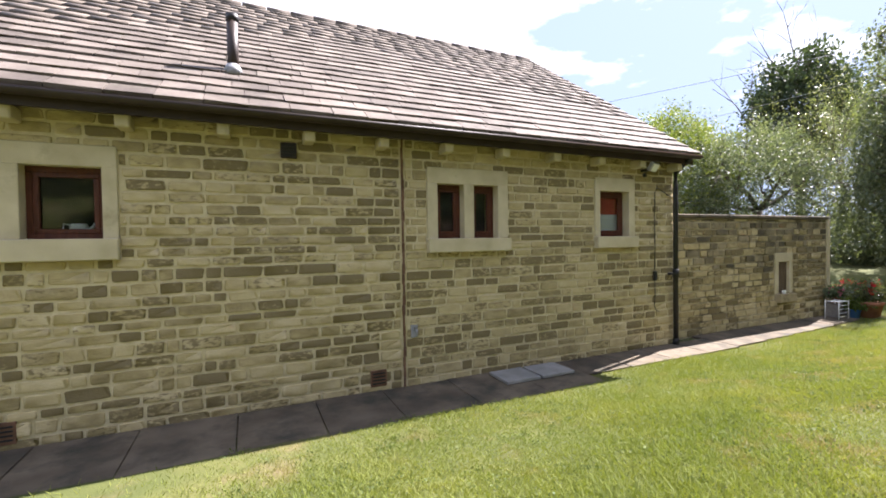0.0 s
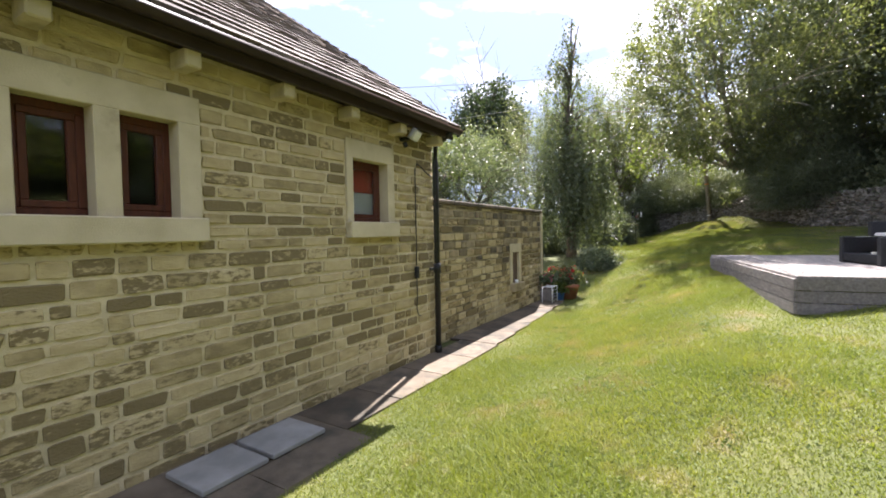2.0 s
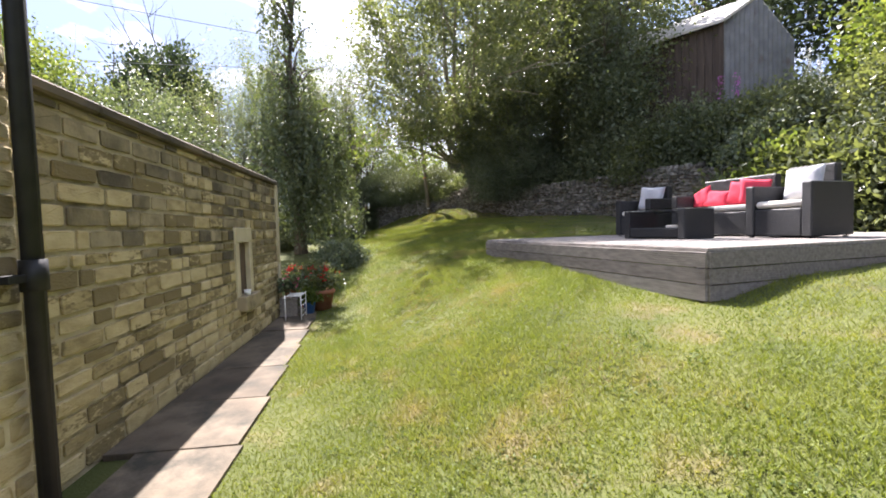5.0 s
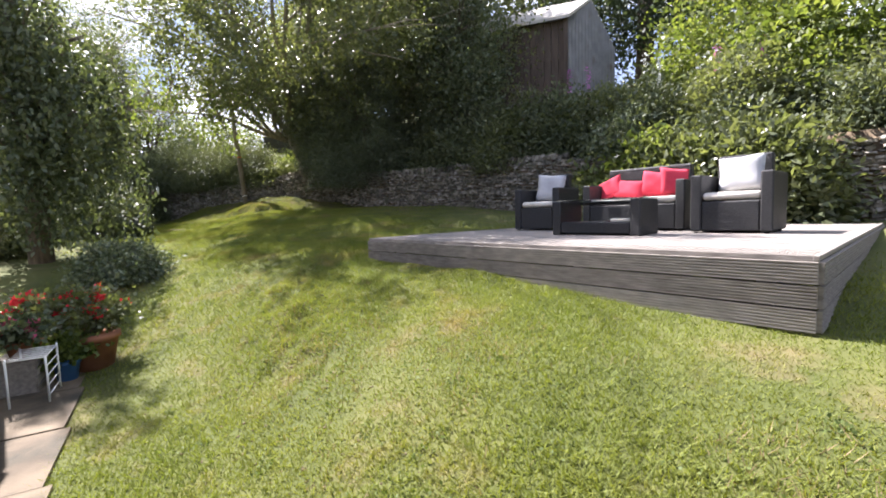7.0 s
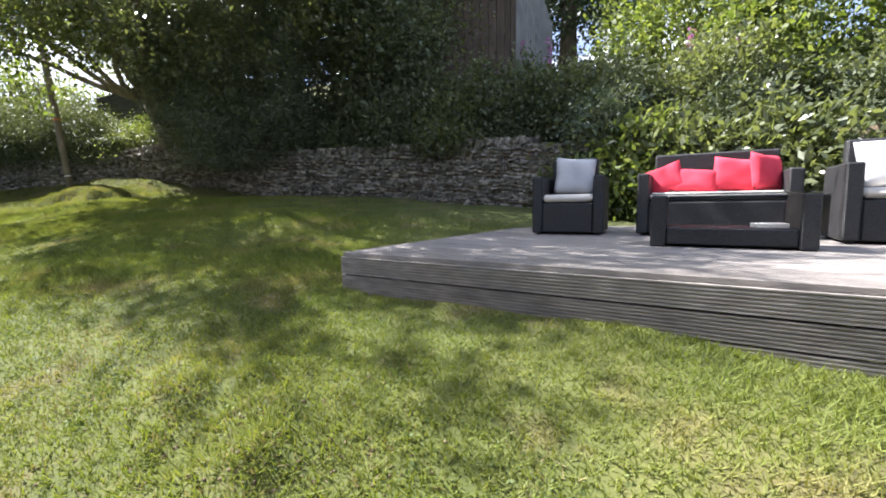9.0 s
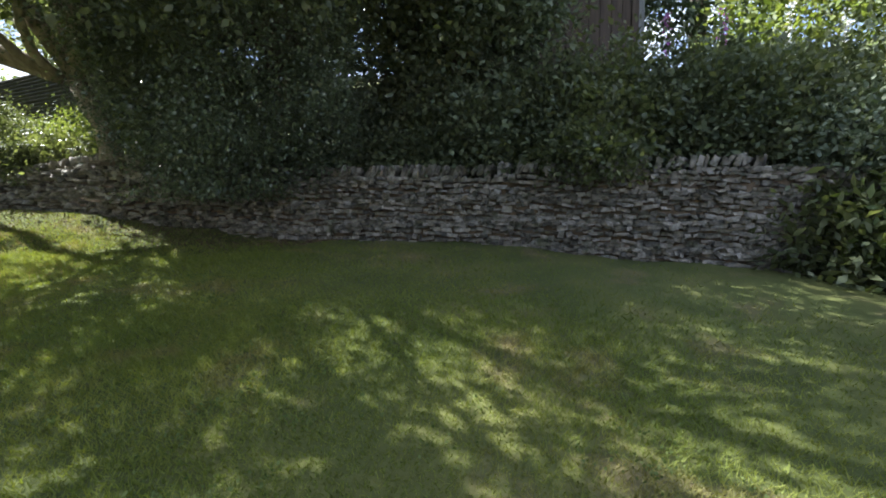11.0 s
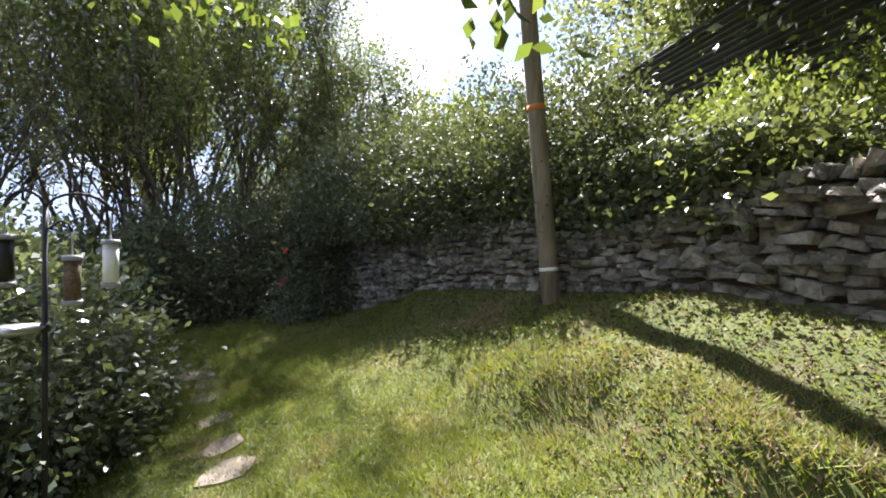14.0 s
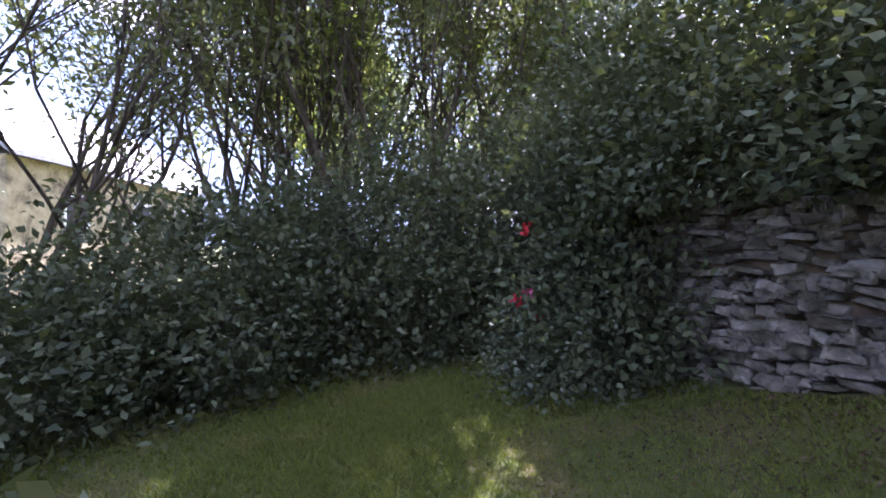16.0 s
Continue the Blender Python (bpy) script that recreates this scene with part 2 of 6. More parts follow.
PALEROOF = mat("pale_roof_sheet", [(0.3, (0.40, 0.37, 0.33)), (0.7, (0.55, 0.51, 0.46))], scale=4, rough=0.8, bump=0.3)
TERRA = mat("terracotta", [(0.3, (0.22, 0.09, 0.05)), (0.7, (0.32, 0.14, 0.08))], scale=8, rough=0.9, bump=0.2)
BLUEPOT = mat("blue_plastic", [(0.3, (0.05, 0.14, 0.35)), (0.7, (0.08, 0.20, 0.45))], scale=8, rough=0.5, bump=0.05)
ORANGE = mat("orange_band", [(0.3, (0.45, 0.14, 0.03)), (0.7, (0.55, 0.20, 0.05))], scale=8, rough=0.7, bump=0.1)
PETALRED = mat("red_petal", [(0.3, (0.5, 0.02, 0.03)), (0.7, (0.7, 0.05, 0.08))], scale=8, rough=0.7, bump=0, through_light=0.2)
PETALPINK = mat("pink_petal", [(0.3, (0.5, 0.06, 0.2)), (0.7, (0.7, 0.18, 0.35))], scale=8, rough=0.7, bump=0, through_light=0.2)
SEED = mat("bird_seed", [(0.3, (0.09, 0.06, 0.04)), (0.7, (0.20, 0.14, 0.09))], scale=60, rough=0.9, bump=0.4)

STRAW = mat("dry_grass_blade", [(0.2, (0.13, 0.10, 0.055)), (0.5, (0.225, 0.17, 0.095)), (0.8, (0.34, 0.265, 0.155))], scale=3, isl=0.5, rough=0.9, bump=0, through_light=0.25)
CLOVER = mat("clover_leaf", [(0.2, (0.070, 0.104, 0.028)), (0.8, (0.125, 0.158, 0.048))], scale=2, isl=0.5, rough=0.65, bump=0, through_light=0.3)


def leafmat(name, dark, mid, light, tl=0.35, rough=0.55, spec=0.4):
    return mat(name, [(0.15, dark), (0.5, mid), (0.85, light)], scale=0.9, isl=0.55, rough=rough, bump=0, through_light=tl, spec=spec)


L_HOLLY = leafmat("glossy_leaf", (0.050, 0.068, 0.040), (0.088, 0.112, 0.064), (0.130, 0.158, 0.088), tl=0.2, rough=0.30, spec=0.6)
L_TREE = leafmat("tree_leaf", (0.066, 0.082, 0.036), (0.115, 0.134, 0.064), (0.180, 0.198, 0.098), tl=0.42, rough=0.40, spec=0.6)
L_WEEP = leafmat("weeping_leaf", (0.045, 0.062, 0.034), (0.080, 0.102, 0.056), (0.130, 0.150, 0.088), tl=0.32)
L_BRIGHT = leafmat("bright_leaf", (0.068, 0.096, 0.024), (0.120, 0.158, 0.042), (0.20, 0.225, 0.072), tl=0.42)
L_PALE = leafmat("grey_green_leaf", (0.06, 0.085, 0.048), (0.115, 0.142, 0.088), (0.21, 0.24, 0.165), tl=0.3)
L_HEDGE = leafmat("hedge_leaf", (0.052, 0.067, 0.037), (0.098, 0.117, 0.063), (0.145, 0.166, 0.088), tl=0.2, rough=0.6, spec=0.25)
L_SHRUB = leafmat("shrub_leaf", (0.062, 0.084, 0.046), (0.125, 0.150, 0.092), (0.235, 0.262, 0.185), tl=0.25, rough=0.32, spec=0.55)
L_FAR = leafmat("far_leaf", (0.025, 0.040, 0.020), (0.042, 0.062, 0.030), (0.07, 0.095, 0.046), tl=0.25)
DRYLEAF = mat("dry_litter", [(0.2, (0.045, 0.032, 0.021)), (0.8, (0.15, 0.10, 0.06))], scale=3, isl=0.6, rough=0.9, bump=0)


# ---- mesh helpers ----
def add_box(bm, c, s, m=None, bevel=0.0):
    """A box of size s at centre c, bevelled, moved by m."""
    r = bmesh.ops.create_cube(bm, size=1.0)
    vs = r["verts"]
    for v in vs:
        v.co = Vector((v.co.x * s[0] + c[0], v.co.y * s[1] + c[1], v.co.z * s[2] + c[2]))
    if bevel:
        es = list({e for v in vs for e in v.link_edges})
        r2 = bmesh.ops.bevel(bm, geom=es, offset=bevel, segments=1, affect="EDGES")
        vs = list({v for f in r2["faces"] for v in f.verts} | {v for v in vs if v.is_valid})
    if m:
        for v in vs:
            v.co = m @ v.co
    return vs


def add_tube(bm, pts, radii, seg=8):
    """A tube along points with a radius at each."""
    rings = []
    for i, p in enumerate(pts):
        p = Vector(p)
        d = (Vector(pts[min(i + 1, len(pts) - 1)]) - Vector(pts[max(i - 1, 0)])).normalized()
        a = d.orthogonal().normalized() if abs(d.z) > 0.99 else d.cross(Vector((0, 0, 1))).normalized()
        b = d.cross(a).normalized()
        r = float(radii[i] if hasattr(radii, "__len__") else radii)
        rings.append([bm.verts.new(p + r * (math.cos(k * math.tau / seg) * a + math.sin(k * math.tau / seg) * b)) for k in range(seg)])
    for q, w in zip(rings, rings[1:]):
        for k in range(seg):
            bm.faces.new((q[k], q[(k + 1) % seg], w[(k + 1) % seg], w[k]))
    bm.faces.new(rings[0][::-1])
    bm.faces.new(rings[-1])


def part(name, bm, material, parent=None, label="", smooth=False):
    """One mesh object from a bmesh, under a thing or part."""
    me = bpy.data.meshes.new(name)
    bmesh.ops.recalc_face_normals(bm, faces=bm.faces)
    bm.to_mesh(me)
    bm.free()
    me.materials.append(material)
    if smooth:
        for p in me.polygons:
            p.use_smooth = True
    ob = new(name, me)
    if parent is not None:
        ob.parent = parent
    if label:
        ob["label"] = label
    return ob


def box_part(name, c, s, material, parent=None, label="", bevel=0.004, m=None):
    bm = bmesh.new()
    add_box(bm, c, s, m, bevel)
    return part(name, bm, material, parent, label)


def tube_part(name, pts, radii, material, parent=None, label="", seg=10):
    bm = bmesh.new()
    add_tube(bm, pts, radii, seg)
    return part(name, bm, material, parent, label, True)


def raw_mesh(name, verts, faces, material, parent=None, smooth=False):
    """One mesh from arrays; faces all have the same corner count."""
    me = bpy.data.meshes.new(name)
    verts, faces = np.asarray(verts, np.float32), np.asarray(faces, np.int32)
    k = faces.shape[1]
    me.vertices.add(len(verts))
    me.vertices.foreach_set("co", verts.ravel())
    me.loops.add(faces.size)
    me.loops.foreach_set("vertex_index", faces.ravel())
    me.polygons.add(len(faces))
    me.polygons.foreach_set("loop_start", np.arange(0, faces.size, k, dtype=np.int32))
    if smooth:
        me.polygons.foreach_set("use_smooth", np.ones(len(faces), bool))
    me.update(calc_edges=True)
    me.materials.append(material)
    ob = new(name, me)
    if parent is not None:
        ob.parent = parent
    return ob


def empty(name, m=None):
    ob = new(name)
    if m is not None:
        ob.matrix_world = m
    return ob


def block_mesh(name, seed, rough=0.05, chamfer=0.09, uneven=0.0, outline=0.0):
    """A unit stone with chamfered, slightly crooked edges, its face towards -y."""
    rng = random.Random(seed)
    bm = bmesh.new()
    bmesh.ops.create_cube(bm, size=1.0)
    for v in bm.verts:
        v.co += Vector((rng.uniform(-1, 1) * rough, rng.uniform(-1, 1) * uneven, rng.uniform(-1, 1) * rough * 1.4))
    if outline:
        deep = [e for e in bm.edges if abs(e.verts[0].co.y - e.verts[1].co.y) > 0.5]
        bmesh.ops.bevel(bm, geom=deep, offset=outline, segments=2, affect="EDGES", profile=0.5)
        for v in bm.verts:
            v.co += Vector((rng.uniform(-0.012, 0.012), 0, rng.uniform(-0.025, 0.025)))
    es = [e for e in bm.edges if all(v.co.y < 0 for v in e.verts)]
    bmesh.ops.bevel(bm, geom=es, offset=chamfer, segments=2, affect="EDGES", profile=0.6)
    for v in bm.verts:
        if v.co.y < -0.3:
            v.co.y += rng.uniform(-0.05, 0.05)
    bmesh.ops.triangulate(bm, faces=bm.faces)
    bmesh.ops.recalc_face_normals(bm, faces=bm.faces)
    me = bpy.data.meshes.new(name)
    bm.to_mesh(me)
    bm.free()
    return me


def lay_pieces(name, meshes, items, material, far_material, parent, limit=300):
    """Pieces as objects of their own on shared meshes (the first ones), the rest joined."""
    rng = random.Random(len(items))
    for me in meshes:
        if not me.materials:
            me.materials.append(material)
    for m in items[:limit]:
        ob = new(name, rng.choice(meshes))
        ob.parent = parent
        ob.matrix_local = m
    rest = items[limit:]
    if rest:
        vs, fs, base = [], [], 0
        data = []
        for me in meshes:
            co = np.array([v.co[:] for v in me.vertices])
            tri = np.array([p.vertices[:] for p in me.polygons])
            data.append((co, tri))
        for m in rest:
            co, tri = rng.choice(data)
            a = np.array(m)
            vs.append(co @ a[:3, :3].T + a[:3, 3])
            fs.append(tri + base)
            base += len(co)
        ob = raw_mesh("further_" + name + "s", np.concatenate(vs), np.concatenate(fs), far_material, parent)
        tagged(ob, kind="stuff")


# ---- the lie of the land ----
GX = np.array([-40, -14, -6, 0, 4, 5.6, 7, 10, 13, 14.6, 16, 18.5, 22, 40.0])
GY = np.array([-11, -8, -5, -3.6, -2.6, -1.6, -0.6, 1.5])
GZ = np.array([
    [1.1, 1.1, 1.1, 1.2, 1.3, 1.4, 1.5, 1.8, 2.0, 2.1, 2.2, 2.3, 2.4, 2.6],
    [0.9, 0.9, 0.9, 1.0, 1.1, 1.15, 1.35, 1.68, 1.85, 2.0, 2.1, 2.2, 2.2, 2.3],
    [0.6, 0.6, 0.6, 0.85, 0.97, 1.02, 1.12, 1.48, 1.72, 2.0, 2.12, 2.15, 2.2, 2.3],
    [0.42, 0.42, 0.45, 0.62, 0.85, 0.93, 1.0, 1.33, 1.52, 1.74, 1.95, 2.1, 2.1, 2.2],
    [0.28, 0.28, 0.28, 0.34, 0.62, 0.80, 0.93, 1.13, 1.30, 1.42, 1.50, 1.84, 1.95, 2.1],
    [0.09, 0.09, 0.09, 0.09, 0.16, 0.42, 0.72, 0.92, 1.08, 1.16, 1.22, 1.55, 1.7, 2.0],
    [-0.02, -0.02, -0.02, -0.02, -0.02, 0.00, 0.25, 0.72, 0.95, 1.03, 1.06, 1.25, 1.45, 1.9],
    [-0.02, -0.02, -0.02, -0.02, -0.02, 0.0, 0.20, 0.70, 0.90, 1.0, 1.05, 1.20, 1.3, 1.7],
])
# line of the dry-stone retaining wall: x, y, top height
WALL_X = np.array([-40, -8, 0, 4, 6.5, 8.0, 10.5, 12.0, 13.4, 14.8, 15.6, 17.2, 18.2, 19.2, 20.2, 21.2, 60])
WALL_Y = np.array([-13, -11.5, -10.2, -9.6, -8.9, -8.3, -7.55, -6.85, -5.8, -4.75, -4.45, -3.85, -3.05, -2.3, -1.45, -0.6, 3.0])
WALL_T = np.array([2.6, 2.6, 2.6, 2.6, 2.6, 2.62, 2.62, 2.65, 2.7, 2.92, 2.85, 2.72, 2.8, 2.78, 2.75, 2.7, 2.7])

FOOT_X = np.array([12.8, 13.5, 14.1, 14.7, 15.3, 15.8, 16.3, 17.0, 18.1, 19.2, 20.2])
FOOT_Z = np.array([0.0, 0.10, 0.02, 0.13, 0.22, 0.22, 0.20, 0.12, 0.14, 0.18, 0.0])

# edge of the worn scarp across the upper lawn
SCARP_X = np.array([13.5, 14.2, 14.8, 15.3, 15.9, 16.5, 17.1, 17.8])
SCARP_Y = np.array([-4.35, -4.1, -3.75, -3.4, -3.1, -2.8, -2.45, -2.2])


def front(x, y):
    i = np.clip(np.searchsorted(GX, x) - 1, 0, len(GX) - 2)
    j = np.clip(np.searchsorted(GY, y) - 1, 0, len(GY) - 2)
    u = np.clip((x - GX[i]) / (GX[i + 1] - GX[i]), 0, 1)
    v = np.clip((y - GY[j]) / (GY[j + 1] - GY[j]), 0, 1)
    return (GZ[j, i] * (1 - u) + GZ[j, i + 1] * u) * (1 - v) + (GZ[j + 1, i] * (1 - u) + GZ[j + 1, i + 1] * u) * v


def ground(x, y):
    """Height of the ground: the lawn, the bank behind the retaining wall, and the land beyond."""
    x, y = np.asarray(x, float), np.asarray(y, float)
    z = sum(front(x + dx, np.minimum(y + dy, np.where(y < -0.55, -0.45, y))) for dx in (-0.35, 0, 0.35) for dy in (-0.3, 0, 0.3)) / 9
    rough = np.clip((-y - 1.0) / 1.5, 0, 1)
    z = z + rough * (0.03 * np.sin(1.9 * x + 0.7 * y) * np.sin(1.6 * y - 0.4 * x) + 0.014 * np.sin(5.3 * x + 1.3) * np.sin(4.7 * y))
    knoll = np.exp(-(((x - 15.9) / 1.7) ** 2 + ((y + 3.25) / 0.42) ** 2))
    z = z + knoll * (0.02 + 0.05 * np.sin(7 * x + 2 * y) * np.sin(6 * y) + 0.03 * np.sin(17 * x - 5 * y) * np.sin(13 * y))
    ridge = np.exp(-(((x - 4.6) / 1.9) ** 2 + ((y + 2.1 + 0.12 * (x - 4.6)) / 0.35) ** 2))
    z = z + ridge * (0.03 + 0.05 * np.sin(8 * x + 3 * y) * np.sin(7 * y + 1) + 0.025 * np.sin(19 * x) * np.sin(15 * y))
    d = np.interp(x, SCARP_X, SCARP_Y) - y + 0.07 * np.sin(5.1 * x) + 0.03 * np.sin(13 * x + 1)
    step = np.exp(-((x - 15.5) / 1.5) ** 4) * (1 / (1 + np.exp(-np.clip(d / 0.055, -30, 30))) - 1 / (1 + np.exp(-d / 0.38)))
    z = z + 0.27 * step - 0.09 * np.exp(-(((x - 1.0) / 1.3) ** 2 + ((y + 4.5) / 0.9) ** 2))
    wy = np.interp(x, WALL_X, WALL_Y)
    back = wy - 0.34 - y
    foot = np.interp(x, FOOT_X, FOOT_Z) * np.exp(-np.clip((y - wy - 0.12) / 0.42, 0, 9) ** 2)
    z = z + foot * (1 + 0.10 * np.sin(6 * x + 1) * np.sin(5 * y))
    top = np.interp(x, WALL_X, WALL_T) - 0.12
    bank = top + np.clip(back, 0, 9) * 0.42 + np.clip(back - 9, 0, 80) * 0.12
    z = np.where(back > 0, np.maximum(bank, z), z)
    beyond = np.clip(y - 6, 0, None)
    return np.where(y > 6, z - np.minimum(beyond * 0.06, 6), z)


def gz(x, y):
    return float(ground(x, y))


def axis(lo, hi, step, far, grow):
    mid = np.arange(lo, hi + step / 2, step)
    out, d = [], step
    p = hi
    while p < far:
        d *= grow
        p += d
        out.append(p)
    neg, d, p = [], step, lo
    while p > -far:
        d *= grow
        p -= d
        neg.append(p)
    return np.concatenate([neg[::-1], mid, out])


gx, gy = axis(-12, 24, 0.11, 1500, 1.35), axis(-12, 2, 0.08, 1500, 1.35)
mx, my = np.meshgrid(gx, gy)
mz = ground(mx, my)
idx = np.arange(mx.size).reshape(mx.shape)
ground_ob = raw_mesh("ground", np.stack([mx, my, mz], -1).reshape(-1, 3),
                     np.stack([idx[:-1, :-1], idx[:-1, 1:], idx[1:, 1:], idx[1:, :-1]], -1).reshape(-1, 4), SOILGREEN, smooth=True)
tagged(ground_ob, "mown green lawn rising gently to a bank", "lawn", kind="structure")


# ---- leaves ----
def leaf_cloud(name, pts, size, material, parent, rng, spread=0.35, droop=0.0, ratio=0.55, normals=None):
    """Folded four-cornered leaves at points."""
    n = len(pts)
    d = rng.normal(size=(n, 3))
    if normals is not None:
        d = d * 0.8 + normals
    d[:, 2] -= droop
    d /= np.linalg.norm(d, axis=1)[:, None] + 1e-9
    u = rng.normal(size=(n, 3)) + np.array([0, 0, 0.6])
    s = np.cross(d, u)
    s /= np.linalg.norm(s, axis=1)[:, None] + 1e-9
    up = np.cross(s, d)
    ln = (size * rng.uniform(0.6, 1.3, n))[:, None]
    w = ln * ratio / 2
    a, tip = pts, pts + d * ln
    mid = pts + d * ln * 0.45
    lft, rgt = mid + s * w + up * w * 0.4, mid - s * w + up * w * 0.4
    v = np.stack([a, lft, tip, rgt], 1).reshape(-1, 3)
    f = np.arange(4 * n).reshape(n, 4)
    return raw_mesh(name, v, f, material, parent)


def clump_points(rng, centre, radii, clumps, per, clump_r, shell=0.55, flat_bottom=None):
    """Points gathered in clumps near the outside of an ellipsoid, and their outward directions."""
    c = rng.normal(size=(clumps, 3))
    c /= np.linalg.norm(c, axis=1)[:, None]
    r = shell + (1 - shell) * rng.uniform(0, 1, clumps) ** 0.6
    lump = 1 + 0.16 * np.sin(3.1 * c[:, 0] * 2 + 1.0) * np.sin(2.7 * c[:, 1] * 2 + 2) + rng.normal(0, 0.05, clumps)
    cen = c * (r * lump)[:, None] * np.array(radii)
    off = rng.normal(size=(clumps, per, 3)) * clump_r * rng.uniform(0.6, 1.3, (clumps, 1, 1)) * np.array([1, 1, 0.7])
    p = (cen[:, None] + off).reshape(-1, 3)
    nrm = np.repeat(c, per, 0)
    if flat_bottom is not None:
        keep = p[:, 2] + centre[2] > flat_bottom
        p, nrm = p[keep], nrm[keep]
    return p + np.array(centre), nrm


def limb(bm, rng, p, d, length, r, depth, spread=0.6, up=0.15, segs=5, twigs=None):
    """A crooked tapering limb with smaller ones from it."""
    pts, rad = [Vector(p)], [r]
    d = Vector(d).normalized()
    for i in range(segs):
        d = (d + Vector(rng.normal(0, 0.14, 3)) + Vector((0, 0, up * 0.3))).normalized()
        pts.append(pts[-1] + d * length / segs)
        rad.append(r * (1 - 0.6 * (i + 1) / segs))
    add_tube(bm, pts, rad, 7 if depth > 1 else 5)
    if twigs is not None and not depth:
        twigs.extend(pts[1:])
    if depth:
        for i in range(2, len(pts)):
            for _ in range(1 if depth > 1 else 2):
                side = Vector(rng.normal(0, 1, 3)).normalized()
                limb(bm, rng, pts[i], (d + side * spread * 1.5).normalized(), length * 0.55, rad[i] * 0.65, depth - 1, spread, up, 4, twigs)


def tree(name, base, height, crown_c, crown_r, leaf, leafm, clumps, per, label, trunk_r=0.2, seed=1, clump_r=0.35, lean=(0, 0), shell=0.5, depth=2, forks=4, flat=None, fork_at=0.35, category="tree", bark=BARK):
    rng = np.random.default_rng(seed)
    root = empty(name, Matrix.Translation(base))
    bm = bmesh.new()
    top = Vector((lean[0], lean[1], height * fork_at))
    add_tube(bm, [(0, 0, -0.3), (lean[0] * 0.3, lean[1] * 0.3, height * fork_at * 0.4), top], [trunk_r * 1.25, trunk_r, trunk_r * 0.85], 10)
    cc = Vector(crown_c)
    for k in range(forks):
        a = k * math.tau / forks + rng.uniform(-0.4, 0.4)
        tgt = cc + Vector((math.cos(a) * crown_r[0] * 0.7, math.sin(a) * crown_r[1] * 0.7, rng.uniform(-0.2, 0.6) * crown_r[2]))
        limb(bm, rng, top, tgt - top, (tgt - top).length, trunk_r * 0.6, depth)
    tr = part("trunk", bm, bark, root, "", True)
    pts, nrm = clump_points(rng, crown_c, crown_r, clumps, per, clump_r, shell, flat)
    leaf_cloud("crown", pts, leaf, leafm, root, rng, normals=nrm * 0.7)
    return tagged(root, label, category)


def shrub(name, base, radii, leaf, leafm, clumps, per, label, seed=1, clump_r=0.18, shell=0.45, stems=4, category="bush", flat=-9.0, ratio=0.55):
    rng = np.random.default_rng(seed)
    root = empty(name, Matrix.Translation(base))
    bm = bmesh.new()
    for k in range(stems):
        a = k * math.tau / stems + rng.uniform(-0.3, 0.3)
        limb(bm, rng, (0.06 * math.cos(a), 0.06 * math.sin(a), -0.1), (math.cos(a) * radii[0] * 0.6, math.sin(a) * radii[1] * 0.6, radii[2] * 1.4), radii[2] * 1.1, 0.018, 1)
    part("stem", bm, BARK, root)
    pts, nrm = clump_points(rng, (0, 0, radii[2] * 0.62), (radii[0], radii[1], radii[2] * 1.25), clumps, per, clump_r, shell, 0.0 if flat < -8 else flat)
    low = clumps // 2
    a, q, hgt = rng.uniform(0, math.tau, low), 0.55 + 0.4 * rng.uniform(0, 1, low) ** 0.5, rng.uniform(0.02, 0.75, low) * radii[2]
    cen = np.stack([q * radii[0] * np.cos(a), q * radii[1] * np.sin(a), hgt], 1)
    more = (cen[:, None] + rng.normal(size=(low, per, 3)) * clump_r).reshape(-1, 3)
    more[:, 2] = np.abs(more[:, 2])
    pts = np.concatenate([pts, more])
    nrm = np.concatenate([nrm, np.repeat(np.stack([np.cos(a), np.sin(a), 0 * a], 1), per, 0)])
    leaf_cloud("foliage", pts, leaf, leafm, root, rng, normals=nrm * 0.8, ratio=ratio)
    return tagged(root, label, category)


# ---- house ----
EAVE_Y, EAVE_Z, RIDGE_Y, RIDGE_Z, HX0, HX1 = -0.33, 3.20, 4.25, 6.45, -12.0, 0.04
OPENINGS = [(-8.45, -7.84, 1.90, 2.585), (-4.36, -3.97, 1.86, 2.575), (-3.83, -3.45, 1.86, 2.575), (-1.61, -1.00, 1.86, 2.575)]
SURROUNDS = [(-8.65, -7.72, 1.70, 2.78), (-4.50, -3.29, 1.685, 2.775), (-1.71, -0.87, 1.685, 2.775)]


def wall_with_holes(name, x0, x1, z0, z1, y0, y1, holes, material):
    """A wall between two faces, cut through by rectangular holes."""
    bm = bmesh.new()
    xs = sorted({x0, x1, *[h[0] for h in holes], *[h[1] for h in holes]})
    for a, b in zip(xs, xs[1:]):
        spans, z = [], z0
        for h in sorted([h for h in holes if h[0] <= a + 1e-6 and h[1] >= b - 1e-6], key=lambda h: h[2]):
            spans.append((z, h[2]))
            z = h[3]
        spans.append((z, z1))
        for c, d in spans:
            add_box(bm, ((a + b) / 2, (y0 + y1) / 2, (c + d) / 2), (b - a, y1 - y0, d - c))
    bmesh.ops.remove_doubles(bm, verts=bm.verts, dist=0.0005)
    return part(name, bm, material)


